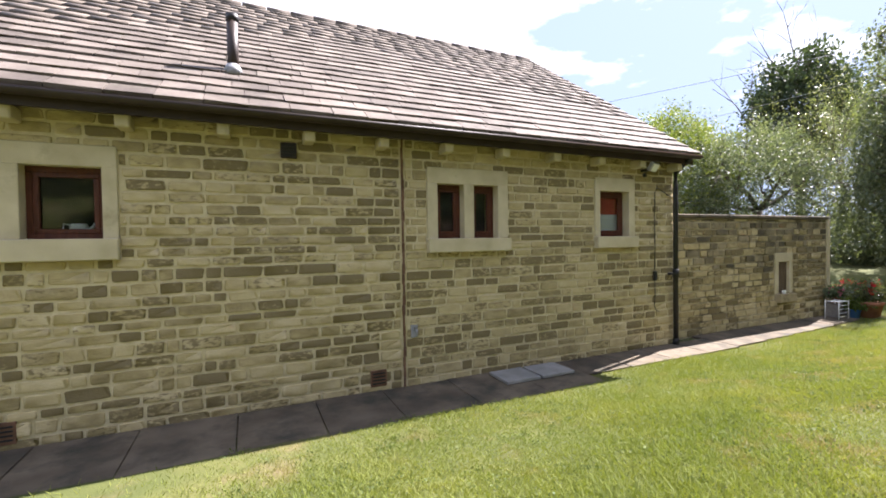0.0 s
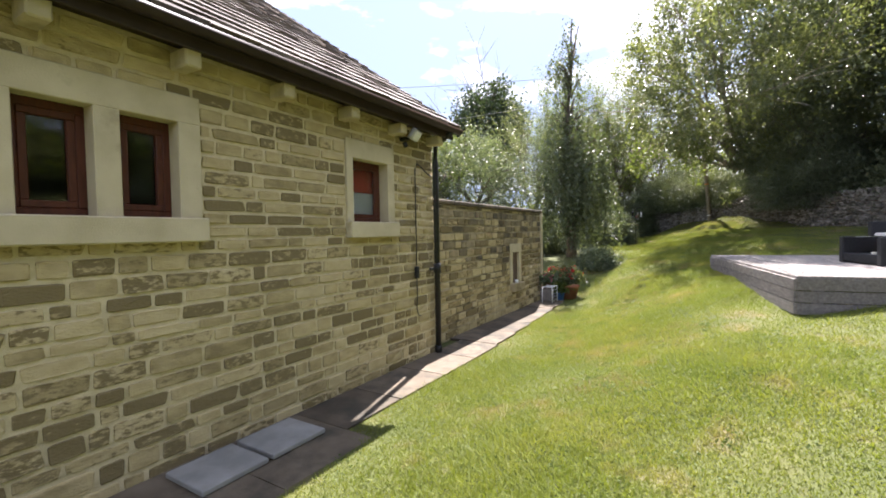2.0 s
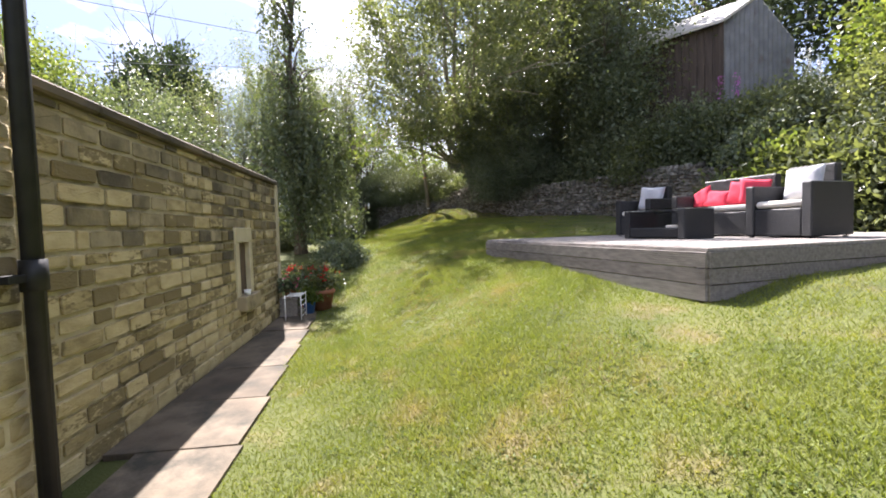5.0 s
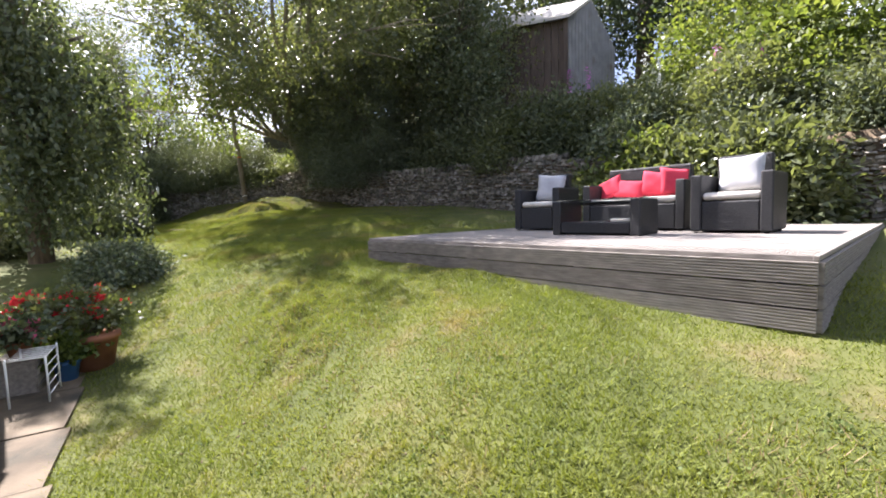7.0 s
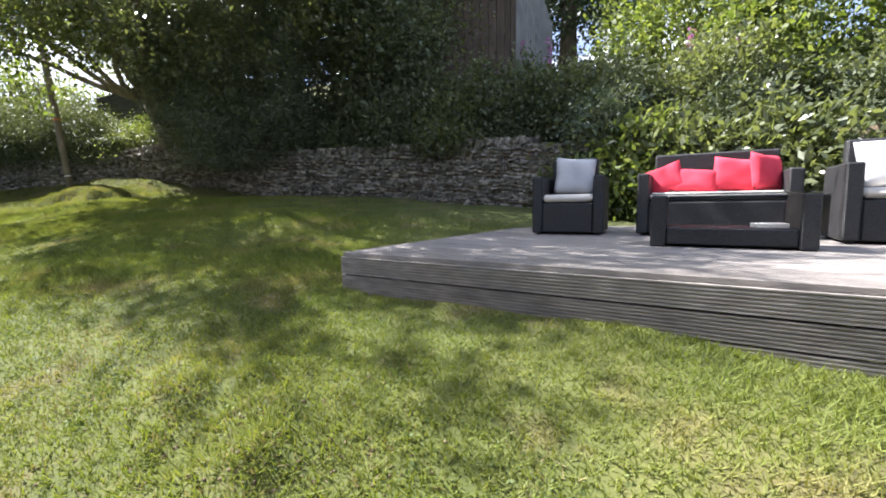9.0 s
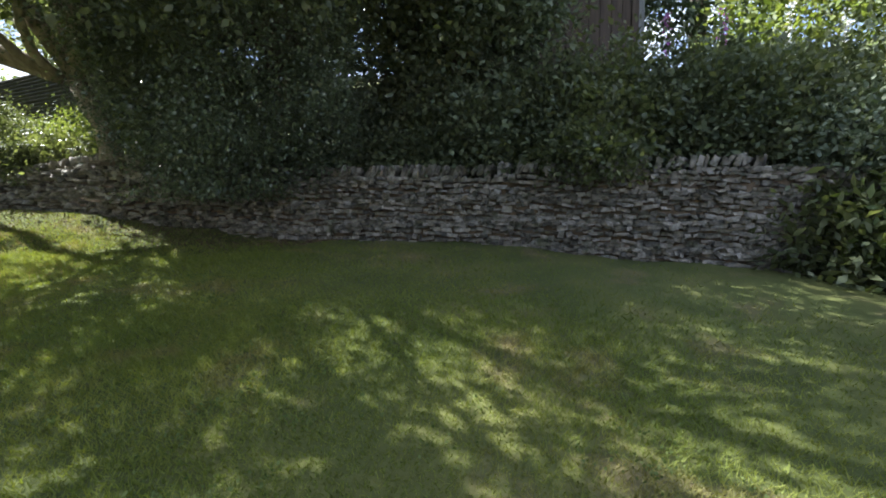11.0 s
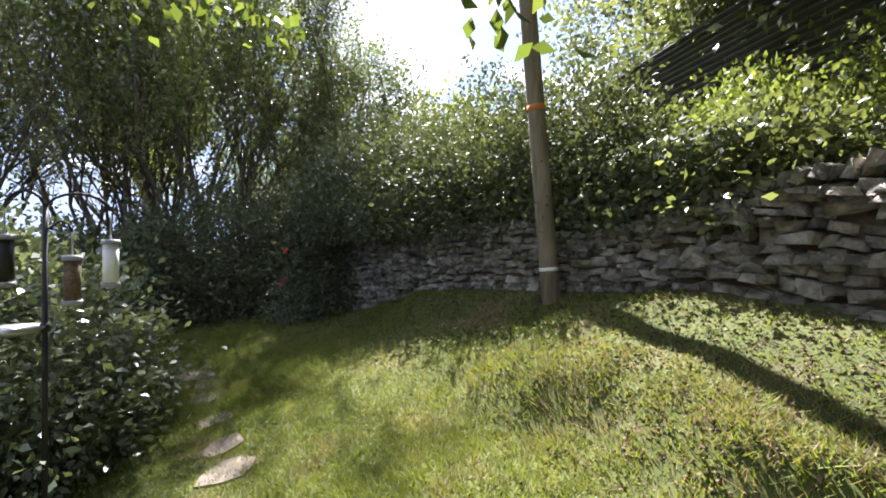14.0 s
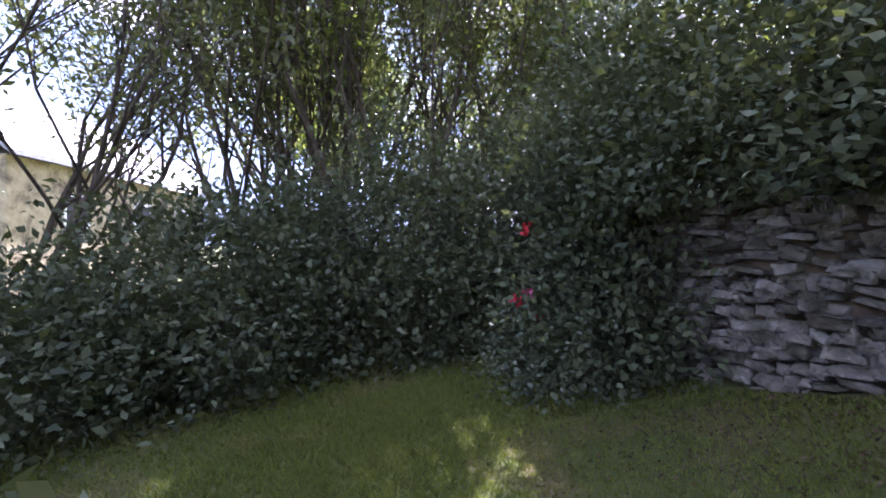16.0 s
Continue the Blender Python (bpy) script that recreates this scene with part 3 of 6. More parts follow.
wall_house = wall_with_holes("wall_house", HX0, HX1, -0.3, 3.34, 0.008, 0.36, OPENINGS, MORTAR)
tagged(wall_house, "coursed honey sandstone house wall with pale mortar", "wall", kind="structure")
# inside of the house, its unlit look carried by the dark material
bm = bmesh.new()
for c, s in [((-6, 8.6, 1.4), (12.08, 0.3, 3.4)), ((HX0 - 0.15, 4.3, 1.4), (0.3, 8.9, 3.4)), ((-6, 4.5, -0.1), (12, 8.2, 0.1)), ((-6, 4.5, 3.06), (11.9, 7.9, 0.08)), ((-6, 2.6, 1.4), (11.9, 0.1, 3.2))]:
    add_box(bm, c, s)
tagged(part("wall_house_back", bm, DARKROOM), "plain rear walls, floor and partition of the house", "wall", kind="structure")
bm = bmesh.new()
add_box(bm, (HX1 - 0.16, 4.4, 1.45), (0.30, 8.1, 3.3))
tri = [bm.verts.new(p) for p in [(HX1 - 0.31, 0.0, 3.1), (HX1 - 0.31, 8.6, 3.1), (HX1 - 0.31, RIDGE_Y, 6.25), (HX1 - 0.01, 0.0, 3.1), (HX1 - 0.01, 8.6, 3.1), (HX1 - 0.01, RIDGE_Y, 6.25)]]
for f in [(0, 2, 1), (3, 4, 5), (0, 3, 5, 2), (2, 5, 4, 1), (0, 1, 4, 3)]:
    bm.faces.new([tri[i] for i in f])
tagged(part("wall_gable", bm, MORTAR), "sandstone gable wall at the end of the house", "wall", kind="structure")

# roof
L_SLOPE = math.hypot(RIDGE_Z - EAVE_Z, RIDGE_Y - EAVE_Y)
slope = math.atan2(RIDGE_Z - EAVE_Z, RIDGE_Y - EAVE_Y)
bm = bmesh.new()
for y0, z0, y1, z1 in [(EAVE_Y, EAVE_Z, RIDGE_Y, RIDGE_Z), (2 * RIDGE_Y - EAVE_Y, EAVE_Z, RIDGE_Y, RIDGE_Z)]:
    vs = [bm.verts.new(p) for p in [(HX0, y0, z0 - 0.06), (HX1 + 0.12, y0, z0 - 0.06), (HX1 + 0.12, y1, z1 - 0.06), (HX0, y1, z1 - 0.06), (HX0, y0, z0 - 0.012), (HX1 + 0.12, y0, z0 - 0.012), (HX1 + 0.12, y1, z1 - 0.012), (HX0, y1, z1 - 0.012)]]
    for f in [(0, 1, 2, 3), (4, 5, 6, 7), (0, 1, 5, 4), (1, 2, 6, 5), (3, 0, 4, 7)]:
        bm.faces.new([vs[i] for i in f])
roof = tagged(part("roof", bm, TILE), "weathered brown stone-tiled pitched roof", "roof", kind="structure")

# eaves: soffit, fascia, verge, gutter
tagged(box_part("soffit", (-5.93, -0.135, 3.128), (12.2, 0.285, 0.018), BROWN), "dark brown boarded soffit under the eaves", "soffit", kind="structure")
vb = box_part("verge_board", (0, L_SLOPE / 2, -0.075), (0.025, L_SLOPE, 0.12), BROWN)
vb.matrix_world = Matrix.Translation((HX1 + 0.11, EAVE_Y, EAVE_Z)) @ Matrix.Rotation(slope, 4, "X")
tagged(vb, "dark brown verge board at the gable", "verge board", kind="structure")
box_part("fascia", (-5.9, EAVE_Y + 0.07, 3.10), (12.15, 0.03, 0.13), BROWN)
tagged(bpy.data.objects["fascia"], "dark brown eaves fascia board", "fascia", kind="structure")
bm = bmesh.new()
gut = [(-0.062 * math.cos(a), -0.062 * math.sin(a)) for a in np.linspace(0, math.pi, 9)]
ring = [[bm.verts.new((x, EAVE_Y - 0.03 + p[0], 3.165 + p[1])) for p in gut] for x in (HX0, HX1 + 0.17)]
for k in range(8):
    bm.faces.new((ring[0][k], ring[0][k + 1], ring[1][k + 1], ring[1][k]))
bm.faces.new(ring[0]), bm.faces.new(ring[1])
g = part("gutter", bm, BROWN, None, "", True)
sm = g.modifiers.new("thick", "SOLIDIFY")
sm.thickness = 0.006
tagged(g, "dark brown half-round rain gutter along the eaves", "gutter")
for k in range(14):
    x = -0.07 - 0.84 * k
    tagged(box_part("corbel", (x, -0.11, 3.0), (0.12, 0.22, 0.13), DRESSED, None, "", 0.012),
           "pale dressed stone eaves corbel", "corbel", "corbels under the eaves")

# downpipe
pipe = empty("downpipe", Matrix.Translation((0.0, -0.08, 0)))
tube_part("pipe", [(0, 0, 0.03), (0, 0, 2.7), (0, -0.0, 2.95), (0, -0.23, 3.08), (0, -0.27, 3.12)], 0.040, BLACK, pipe)
tube_part("socket", [(0, 0, 1.16), (0, 0, 1.30)], 0.052, BLACK, pipe)
box_part("bracket", (-0.07, 0.02, 1.22), (0.14, 0.06, 0.035), BLACK, pipe)
tube_part("shoe", [(0, 0.0, 0.12), (0, 0.0, 0.02)], 0.050, BLACK, pipe)
tagged(pipe, "black round rainwater downpipe at the house corner", "downpipe")


# windows
def window(name, surround, opens, label, x_off=0.0):
    root = empty(name)
    x0, x1, z0, z1 = surround
    oz0, oz1 = opens[0][2], opens[0][3]
    box_part("sill", ((x0 + x1) / 2, -0.015, (z0 + oz0) / 2), (x1 - x0 + 0.02, 0.15, oz0 - z0 + 0.006), DRESSED, root, "pale stone sill", 0.01)
    box_part("lintel", ((x0 + x1) / 2, 0.03, (z1 + oz1) / 2), (x1 - x0, 0.10, z1 - oz1 + 0.008), DRESSED, root, "", 0.006)
    edges = [x0] + [v for o in opens for v in (o[0], o[1])] + [x1]
    for a, b in zip(edges[::2], edges[1::2]):
        a, b = a - (0.004 if a != x0 else 0), b + (0.004 if b != x1 else 0)
        box_part("jamb" if a == x0 or b == x1 else "mullion", ((a + b) / 2, 0.06, (oz0 + oz1) / 2), (b - a, 0.16, oz1 - oz0), DRESSED, root, "", 0.006)
    for a, b, c, d in opens:
        fr = bmesh.new()
        w = 0.055
        for cc, ss in [(((a + b) / 2, 0.15, c + w / 2), (b - a, 0.07, w)), (((a + b) / 2, 0.15, d - w / 2), (b - a, 0.07, w)), ((a + w / 2, 0.15, (c + d) / 2), (w, 0.07, d - c - 2 * w)), ((b - w / 2, 0.15, (c + d) / 2), (w, 0.07, d - c - 2 * w))]:
            add_box(fr, cc, ss, None, 0.006)
        f = part("window_frame", fr, WOODRED, root, "red-brown stained timber frame")
        sa = bmesh.new()
        w2 = w + 0.045
        for cc, ss in [(((a + b) / 2, 0.135, c + w + 0.022), (b - a - 2 * w, 0.045, 0.045)), (((a + b) / 2, 0.135, d - w - 0.022), (b - a - 2 * w, 0.045, 0.045)), ((a + w + 0.022, 0.135, (c + d) / 2), (0.045, 0.045, d - c - 2 * w2)), ((b - w - 0.022, 0.135, (c + d) / 2), (0.045, 0.045, d - c - 2 * w2))]:
            add_box(sa, cc, ss, None, 0.005)
        part("sash", sa, WOODRED, f)
        box_part("pane", ((a + b) / 2, 0.15, (c + d) / 2), (b - a - 2 * w2, 0.008, d - c - 2 * w2), GLASS, f, "", 0)
    return tagged(root, label, "window", kind="structure")


window("window_1", SURROUNDS[0], OPENINGS[:1], "small brown timber window in pale stone surround")
window("window_2", SURROUNDS[1], OPENINGS[1:3], "two-light brown timber window with stone mullion")
window("window_3", SURROUNDS[2], OPENINGS[3:], "small brown timber window with a red blind")
tagged(box_part("roller_blind", (-1.305, 0.205, 2.39), (0.60, 0.02, 0.34), REDCLOTH, None, "", 0.003), "red cloth blind half drawn behind glass", "blind")
tagged(box_part("net_curtain", (-1.305, 0.225, 2.04), (0.60, 0.015, 0.36), WHITECLOTH, None, "", 0.003), "white net curtain behind the small window", "curtain")
jug = empty("jug", Matrix.Translation((-8.1, 0.27, 1.905)))
tube_part("body", [(0, 0, 0), (0, 0, 0.05), (0, 0, 0.10), (0, 0, 0.15)], [0.055, 0.085, 0.08, 0.06], WHITE, jug, seg=14)
tube_part("handle", [(-0.06, 0, 0.13), (-0.12, 0, 0.15), (-0.13, 0, 0.08), (-0.07, 0, 0.04)], 0.008, WHITE, jug, seg=6)
tube_part("spout", [(0.05, 0, 0.06), (0.10, 0, 0.11), (0.13, 0, 0.15)], [0.02, 0.014, 0.012], WHITE, jug, seg=8)
tagged(jug, "white china jug on the inner window sill", "jug")

# joint, vents, tap, cable, lamp on the wall
bm = bmesh.new()
rj = random.Random(4)
for k in range(24):
    z = 0.065 + k * 0.13
    add_box(bm, (-4.83 + rj.uniform(-0.006, 0.006), -0.004, z), (0.030 + rj.uniform(-0.008, 0.008), 0.024, 0.128), None, 0.004)
tagged(part("movement_joint", bm, RUST), "rough red-brown sealed vertical joint in stonework", "joint", kind="structure")
v = empty("extractor_vent", Matrix.Translation((-6.155, 0, 2.86)))
box_part("frame", (0, -0.008, 0), (0.17, 0.05, 0.17), BROWN, v, "", 0.006)
for k in range(4):
    box_part("slat", (0, -0.038, -0.055 + 0.036 * k), (0.14, 0.012, 0.022), BLACK, v, "", 0.002)
tagged(v, "square dark brown wall vent with slats", "vent")
for x in (-5.17, -8.62):
    a = empty("air_brick", Matrix.Translation((x, 0, 0.17)))
    box_part("frame", (0, -0.003, 0), (0.20, 0.03, 0.20), RUST, a, "", 0.004)
    for k in range(4):
        box_part("slot", (0, -0.019, -0.06 + 0.04 * k), (0.16, 0.006, 0.018), BLACK, a, "", 0)
    tagged(a, "dark terracotta air brick low in the wall", "air brick", "air bricks in the wall")
tp = empty("garden_tap", Matrix.Translation((-4.70, 0, 0.70)))
box_part("plate", (0, -0.006, 0), (0.09, 0.03, 0.16), LEAD, tp)
tube_part("spout", [(0, -0.02, 0.03), (0, -0.09, 0.03), (0, -0.10, -0.03)], 0.012, LEAD, tp, seg=8)
tube_part("handle", [(-0.025, -0.07, 0.06), (0.025, -0.07, 0.06)], 0.008, LEAD, tp, seg=8)
tagged(tp, "small grey outdoor tap on a wall plate", "tap")
cb = empty("wall_cable", Matrix.Translation((-0.44, 0, 0)))
tube_part("cable", [(0.40, -0.03, 2.52), (0.30, -0.03, 2.55), (0.15, -0.03, 2.62), (0.05, -0.03, 2.66), (0.005, -0.03, 2.58), (0, -0.03, 2.2), (0.006, -0.03, 1.6), (-0.004, -0.03, 1.3)], 0.008, BLACK, cb, seg=6)
box_part("junction_box", (0, -0.035, 1.20), (0.055, 0.05, 0.16), BLACK, cb, "", 0.008)
tube_part("tail", [(0, -0.03, 1.12), (0.005, -0.03, 0.9), (-0.01, -0.03, 0.7), (0.03, -0.03, 0.62), (0.09, -0.03, 0.60)], 0.007, BLACK, cb, seg=6)
tagged(cb, "black cable with switch box down the wall", "cable")
fl = empty("flood_light", Matrix.Translation((-0.72, -0.02, 2.90)))
box_part("bracket", (0, -0.06, 0.02), (0.05, 0.13, 0.04), BLACK, fl)
hm = Matrix.Translation((0.02, -0.20, 0.06)) @ Euler((radians(35), 0, radians(15))).to_matrix().to_4x4()
box_part("housing", (0, 0, 0), (0.20, 0.07, 0.15), METAL, fl, "", 0.012, hm)
box_part("lens", (0, -0.042, 0), (0.17, 0.012, 0.12), WHITE, fl, "pale glass lens", 0.004, hm)
tube_part("sensor", [(-0.06, -0.10, -0.04), (-0.06, -0.12, -0.09)], 0.03, BLACK, fl, seg=8)
tagged(fl, "metal flood light with sensor under the eaves", "flood light")

# flue
fr = empty("flue", Matrix.Translation((-6.70, 0.55, 3.83)))
tube_part("pipe", [(0, 0, -0.10), (0, 0, 0.62)], 0.062, BROWN, fr, seg=14)
tube_part("cowl", [(0, 0, 0.60), (0, 0, 0.68)], 0.070, BLACK, fr, seg=14)
tube_part("collar", [(0, 0, -0.04), (0, 0, 0.10)], [0.14, 0.066], LEAD, fr, "grey lead collar", 14)
box_part("flashing", (0, -0.02, 0), (0.44, 0.42, 0.012), LEAD, fr, "grey lead flashing", 0.003, Matrix.Translation((0, 0, -0.005)) @ Euler((slope, 0, 0)).to_matrix().to_4x4())
tagged(fr, "dark flue pipe through a lead-flashed roof", "flue")

# ---- garden wall ----
GWY = 0.20
GW_OPEN = (3.47, 3.86, 0.62, 1.29)
wall_garden = wall_with_holes("wall_garden", 0.06, 5.30, -0.3, 2.18, GWY + 0.012, GWY + 0.26, [GW_OPEN], MORTAR_OLD)
tagged(wall_garden, "tall sandstone garden wall with soot-stained top", "wall", kind="structure")
nw = empty("window_4")
x0, x1, z0, z1 = GW_OPEN
box_part("sill", ((x0 + x1) / 2, GWY - 0.0, z0 - 0.087), (0.60, 0.20, 0.18), SOOT, nw, "", 0.01)
box_part("lintel", ((x0 + x1) / 2, GWY + 0.05, z1 + 0.09), (0.62, 0.12, 0.186), DRESSED, nw, "", 0.006)
box_part("jamb", (x0 - 0.056, GWY + 0.12, (z0 + z1) / 2), (0.12, 0.26, z1 - z0), DRESSED, nw, "", 0.006)
box_part("jamb", (x1 + 0.056, GWY + 0.12, (z0 + z1) / 2), (0.12, 0.26, z1 - z0), DRESSED, nw, "", 0.006)
box_part("shutter", ((x0 + x1) / 2, GWY + 0.065, (z0 + z1) / 2), (x1 - x0, 0.03, z1 - z0), DOORWOOD, nw, "brown timber shutter", 0.003)
tagged(nw, "narrow slit opening in the garden wall with stone surround", "window", kind="structure")
cup = tube_part("white_cup", [(3.60, GWY - 0.04, 0.62), (3.60, GWY - 0.04, 0.69)], [0.035, 0.042], WHITE, None, seg=12)
tagged(cup, "small white cup on the slit sill", "cup")
for k in range(6):
    b = box_part("coping", (0.06 + 0.885 * (k + 0.5), GWY + 0.13, 2.215), (0.875, 0.34, 0.07), FLAG, None, "", 0.012)
    tagged(b, "dark weathered flat coping stone", "coping stone", "coping of the garden wall")
box_part("pier", (5.365, GWY + 0.13, 1.0), (0.12, 0.30, 2.36), DRESSED)
tagged(bpy.data.objects["pier"], "pale dressed end of the garden wall", "pier", kind="structure")

# ---- path ----
rp = random.Random(11)
bm = bmesh.new()
add_box(bm, (-5.5, -0.52, -0.12), (13.0, 1.02, 0.22))
add_box(bm, (3.1, -0.10, -0.12), (4.2, 0.60, 0.219))
pavement = part("pavement", bm, EARTH)
tagged(pavement, "narrow flagstone path along the house wall", "path", kind="structure")
FLAGS, x = [], -11.0
while x < 5.2:
    w = rp.uniform(0.78, 0.92)
    wide = 1.02 if x < -2.6 else 0.66 - 0.055 * max(x, 0)
    inner = 0.195 if x > 0.06 else 0.0
    FLAGS.append((x + w / 2, (inner - wide) / 2 - 0.005, w - 0.014, wide + inner - 0.01, 0.0 + rp.uniform(-0.004, 0.004)))
    x += w
for i, (xa, xb) in enumerate([(-3.68, -3.18), (-3.14, -2.62)]):
    s = box_part("cover_slab", ((xa + xb) / 2, -0.34, 0.048), (xb - xa, 0.46, 0.04), SLATE, None, "", 0.006)
    tagged(s, "smooth grey cover slab lying on the path", "slab", "cover slabs on the path")

# ---- deck ----
DA = radians(9.8)
DECK = Matrix.Translation((1.12, -4.23, 1.155)) @ Matrix.Rotation(DA, 4, "Z")
DL, DD = 4.65, 5.05
deck = empty("deck", DECK)
n = int(DD / 0.145)


def grooved(w, t, count, depth=0.006):
    """Section of a board w wide and t thick, its upper face cut by grooves."""
    out, step = [(-w / 2, -t / 2)], w / (2 * count + 1)
    for k in range(2 * count + 1):
        z = t / 2 - (depth if k % 2 else 0)
        out += [(-w / 2 + k * step + 0.001, z), (-w / 2 + (k + 1) * step - 0.001, z)]
    return out + [(w / 2, -t / 2)]


def extrude_profile(bm, prof, length, m):
    """A section in y-z drawn along x."""
    a, c = [[bm.verts.new(m @ Vector((x, p[0], p[1]))) for p in prof] for x in (0.0, length)]
    for k in range(len(prof)):
        q = (k + 1) % len(prof)
        bm.faces.new((a[k], a[q], c[q], c[k]))
    bm.faces.new(a[::-1]), bm.faces.new(c)


for k in range(n):
    b = bmesh.new()
    if k < 3:
        extrude_profile(b, grooved(0.139, 0.028, 7), DL - 0.03, Matrix.Translation((0.015, -0.0725 - k * 0.145, -0.014)))
    else:
        add_box(b, (DL / 2, -0.0725 - k * 0.145, -0.014), (DL - 0.03, 0.139, 0.028), None, 0.004)
    part("deck_board", b, DECKWOOD, deck)


def fascia_board(mtx, length, z):
    b = bmesh.new()
    extrude_profile(b, grooved(0.126, 0.028, 6), length, mtx @ Matrix.Translation((0, 0, z)) @ Matrix.Rotation(radians(-90), 4, "X"))
    part("fascia_board", b, DECKWOOD, deck)


for k in range(3):
    z = -0.028 - 0.066 - 0.138 * k
    full = k < 2
    fascia_board(Matrix.Translation((0, 0.013, 0)), DL if full else DL - 1.75, z)
    fascia_board(Matrix.Translation((-0.013, -DD, 0)) @ Matrix.Rotation(radians(90), 4, "Z"), DD, z)
    if k < 2:
        fascia_board(Matrix.Translation((DL + 0.013, 0, 0)) @ Matrix.Rotation(radians(-90), 4, "Z"), DD, z)
box_part("edge_trim", (DL - 0.008, -DD / 2, -0.012), (0.03, DD, 0.032), DECKWOOD, deck)
box_part("edge_trim", (0.012, -DD / 2, -0.012), (0.03, DD, 0.032), DECKWOOD, deck)
for ix in range(4):
    for iy in range(3):
        px, py = 0.3 + ix * (DL - 0.6) / 3, -0.3 - iy * (DD - 0.6) / 2
        w = DECK @ Vector((px, py, 0))
        h = max(0.2, 1.1 - gz(w.x, w.y) + 0.1)
        box_part("post", (px, py, -0.03 - h / 2), (0.09, 0.09, h), DECKWOOD, deck)
tagged(deck, "raised weathered grey timber deck with grooved fascia boards", "deck")


# ---- garden furniture ----
def cushion_mesh(w, h, t, puff=1.0, seed=0, n=12):
    """A stuffed cushion lying in x-z, thick along y."""
    bm = bmesh.new()
    rng = random.Random(seed)
    ph = rng.uniform(0, 6)
    sides = []
    for sgn in (-1, 1):
        g = []
        for i in range(n + 1):
            row = []
            for j in range(n + 1):
                u, v = i / n * 2 - 1, j / n * 2 - 1
                edge = max(0.0, (1 - u ** 4) * (1 - v ** 4)) ** 0.5
                pin = 1 - 0.07 * (1 - abs(u)) * (v * v) * puff - 0.07 * (1 - abs(v)) * (u * u) * puff
                y = sgn * t / 2 * edge * (1 + 0.08 * math.sin(5 * u + ph) * math.cos(4 * v + ph))
                row.append(bm.verts.new((u * w / 2 * pin, y, v * h / 2 * pin)))
            g.append(row)
        for i in range(n):
            for j in range(n):
                bm.faces.new((g[i][j], g[i + 1][j], g[i + 1][j + 1], g[i][j + 1]))
    bmesh.ops.remove_doubles(bm, verts=bm.verts, dist=0.0008)
    return bm


def seat_unit(name, width, m, label):
    """A rattan armchair or sofa: front towards +y, origin at the middle of its front foot line."""
    root = empty(name, m)
    d, ah, sh, aw = 0.72, 0.64, 0.34, 0.11
    for s in (-1, 1):
        box_part("armrest", (s * (width / 2 - aw / 2), -d / 2, ah / 2 + 0.01), (aw, d, ah - 0.02), RATTAN, root, "", 0.014)
        for y in (-0.05, -d + 0.05):
            box_part("foot", (s * (width / 2 - aw / 2), y, 0.006), (0.04, 0.04, 0.014), BLACK, root, "", 0.002)
    box_part("seat", (0, -d / 2 + 0.02, sh / 2 + 0.015), (width - 2 * aw - 0.006, d - 0.06, sh - 0.02), RATTAN, root, "", 0.012)
    box_part("backrest", (0, -d + 0.07, 0.44), (width - 2 * aw - 0.008, 0.12, 0.86), RATTAN, root, "", 0.016)
    return tagged(root, label, "armchair" if width < 1 else "sofa")


def seat_pad(width, m, label):
    bm = bmesh.new()
    add_box(bm, (0, -0.30, 0.40), (width, 0.56, 0.085), None, 0.03)
    ob = part("seat_cushion", bm, CREAM, None, "", True)
    ob.matrix_world = m
    return tagged(ob, label, "cushion")


def pillow(w, h, t, mtx, material, label, seed):
    ob = part("scatter_cushion", cushion_mesh(w, h, t, 1.0, seed), material, None, "", True)
    ob.matrix_world = mtx
    return tagged(ob, label, "cushion")


DZ = 1.157
A2 = Matrix.Translation((2.50, -6.22, DZ)) @ Matrix.Rotation(radians(11), 4, "Z")
A1 = Matrix.Translation((5.10, -5.94, DZ)) @ Matrix.Rotation(radians(17), 4, "Z")
SO = Matrix.Translation((3.80, -6.38, DZ)) @ Matrix.Rotation(radians(11), 4, "Z")
seat_unit("armchair", 0.76, A2, "black woven rattan armchair beside the sofa")
seat_unit("armchair", 0.76, A1, "black woven rattan armchair turned to the table")
seat_unit("sofa", 1.36, SO, "black woven rattan two-seat garden sofa on deck")
seat_pad(0.54, A2, "cream seat cushion on a rattan armchair")
seat_pad(0.54, A1, "cream seat cushion on a rattan armchair")
seat_pad(1.13, SO, "long cream seat cushion on a rattan sofa")


def lean(base, x, y, z, tilt, turn=0.0, roll=0.0):
    return base @ Matrix.Translation((x, y, z)) @ Matrix.Rotation(radians(turn), 4, "Z") @ Matrix.Rotation(radians(tilt), 4, "X") @ Matrix.Rotation(radians(roll), 4, "Y")


pillow(0.46, 0.42, 0.14, lean(A2, 0.0, -0.47, 0.65, 14, -4, 4), GREYC, "pale grey square cushion leaning on armchair back", 1)
pillow(0.46, 0.44, 0.14, lean(A1, -0.02, -0.46, 0.66, 14, 10, -4), GREYC, "pale grey square cushion leaning on armchair back", 2)
pillow(0.38, 0.32, 0.12, lean(SO, 0.45, -0.40, 0.59, 16, -14, 22), REDC, "bright red cushion slumped in sofa corner", 3)
pillow(0.42, 0.27, 0.12, lean(SO, 0.16, -0.38, 0.565, 24, 4, -6), REDC, "bright red cushion propped on the sofa", 4)
pillow(0.44, 0.36, 0.12, lean(SO, -0.20, -0.42, 0.61, 14, 4, -8), REDC, "bright red square cushion upright on sofa", 5)
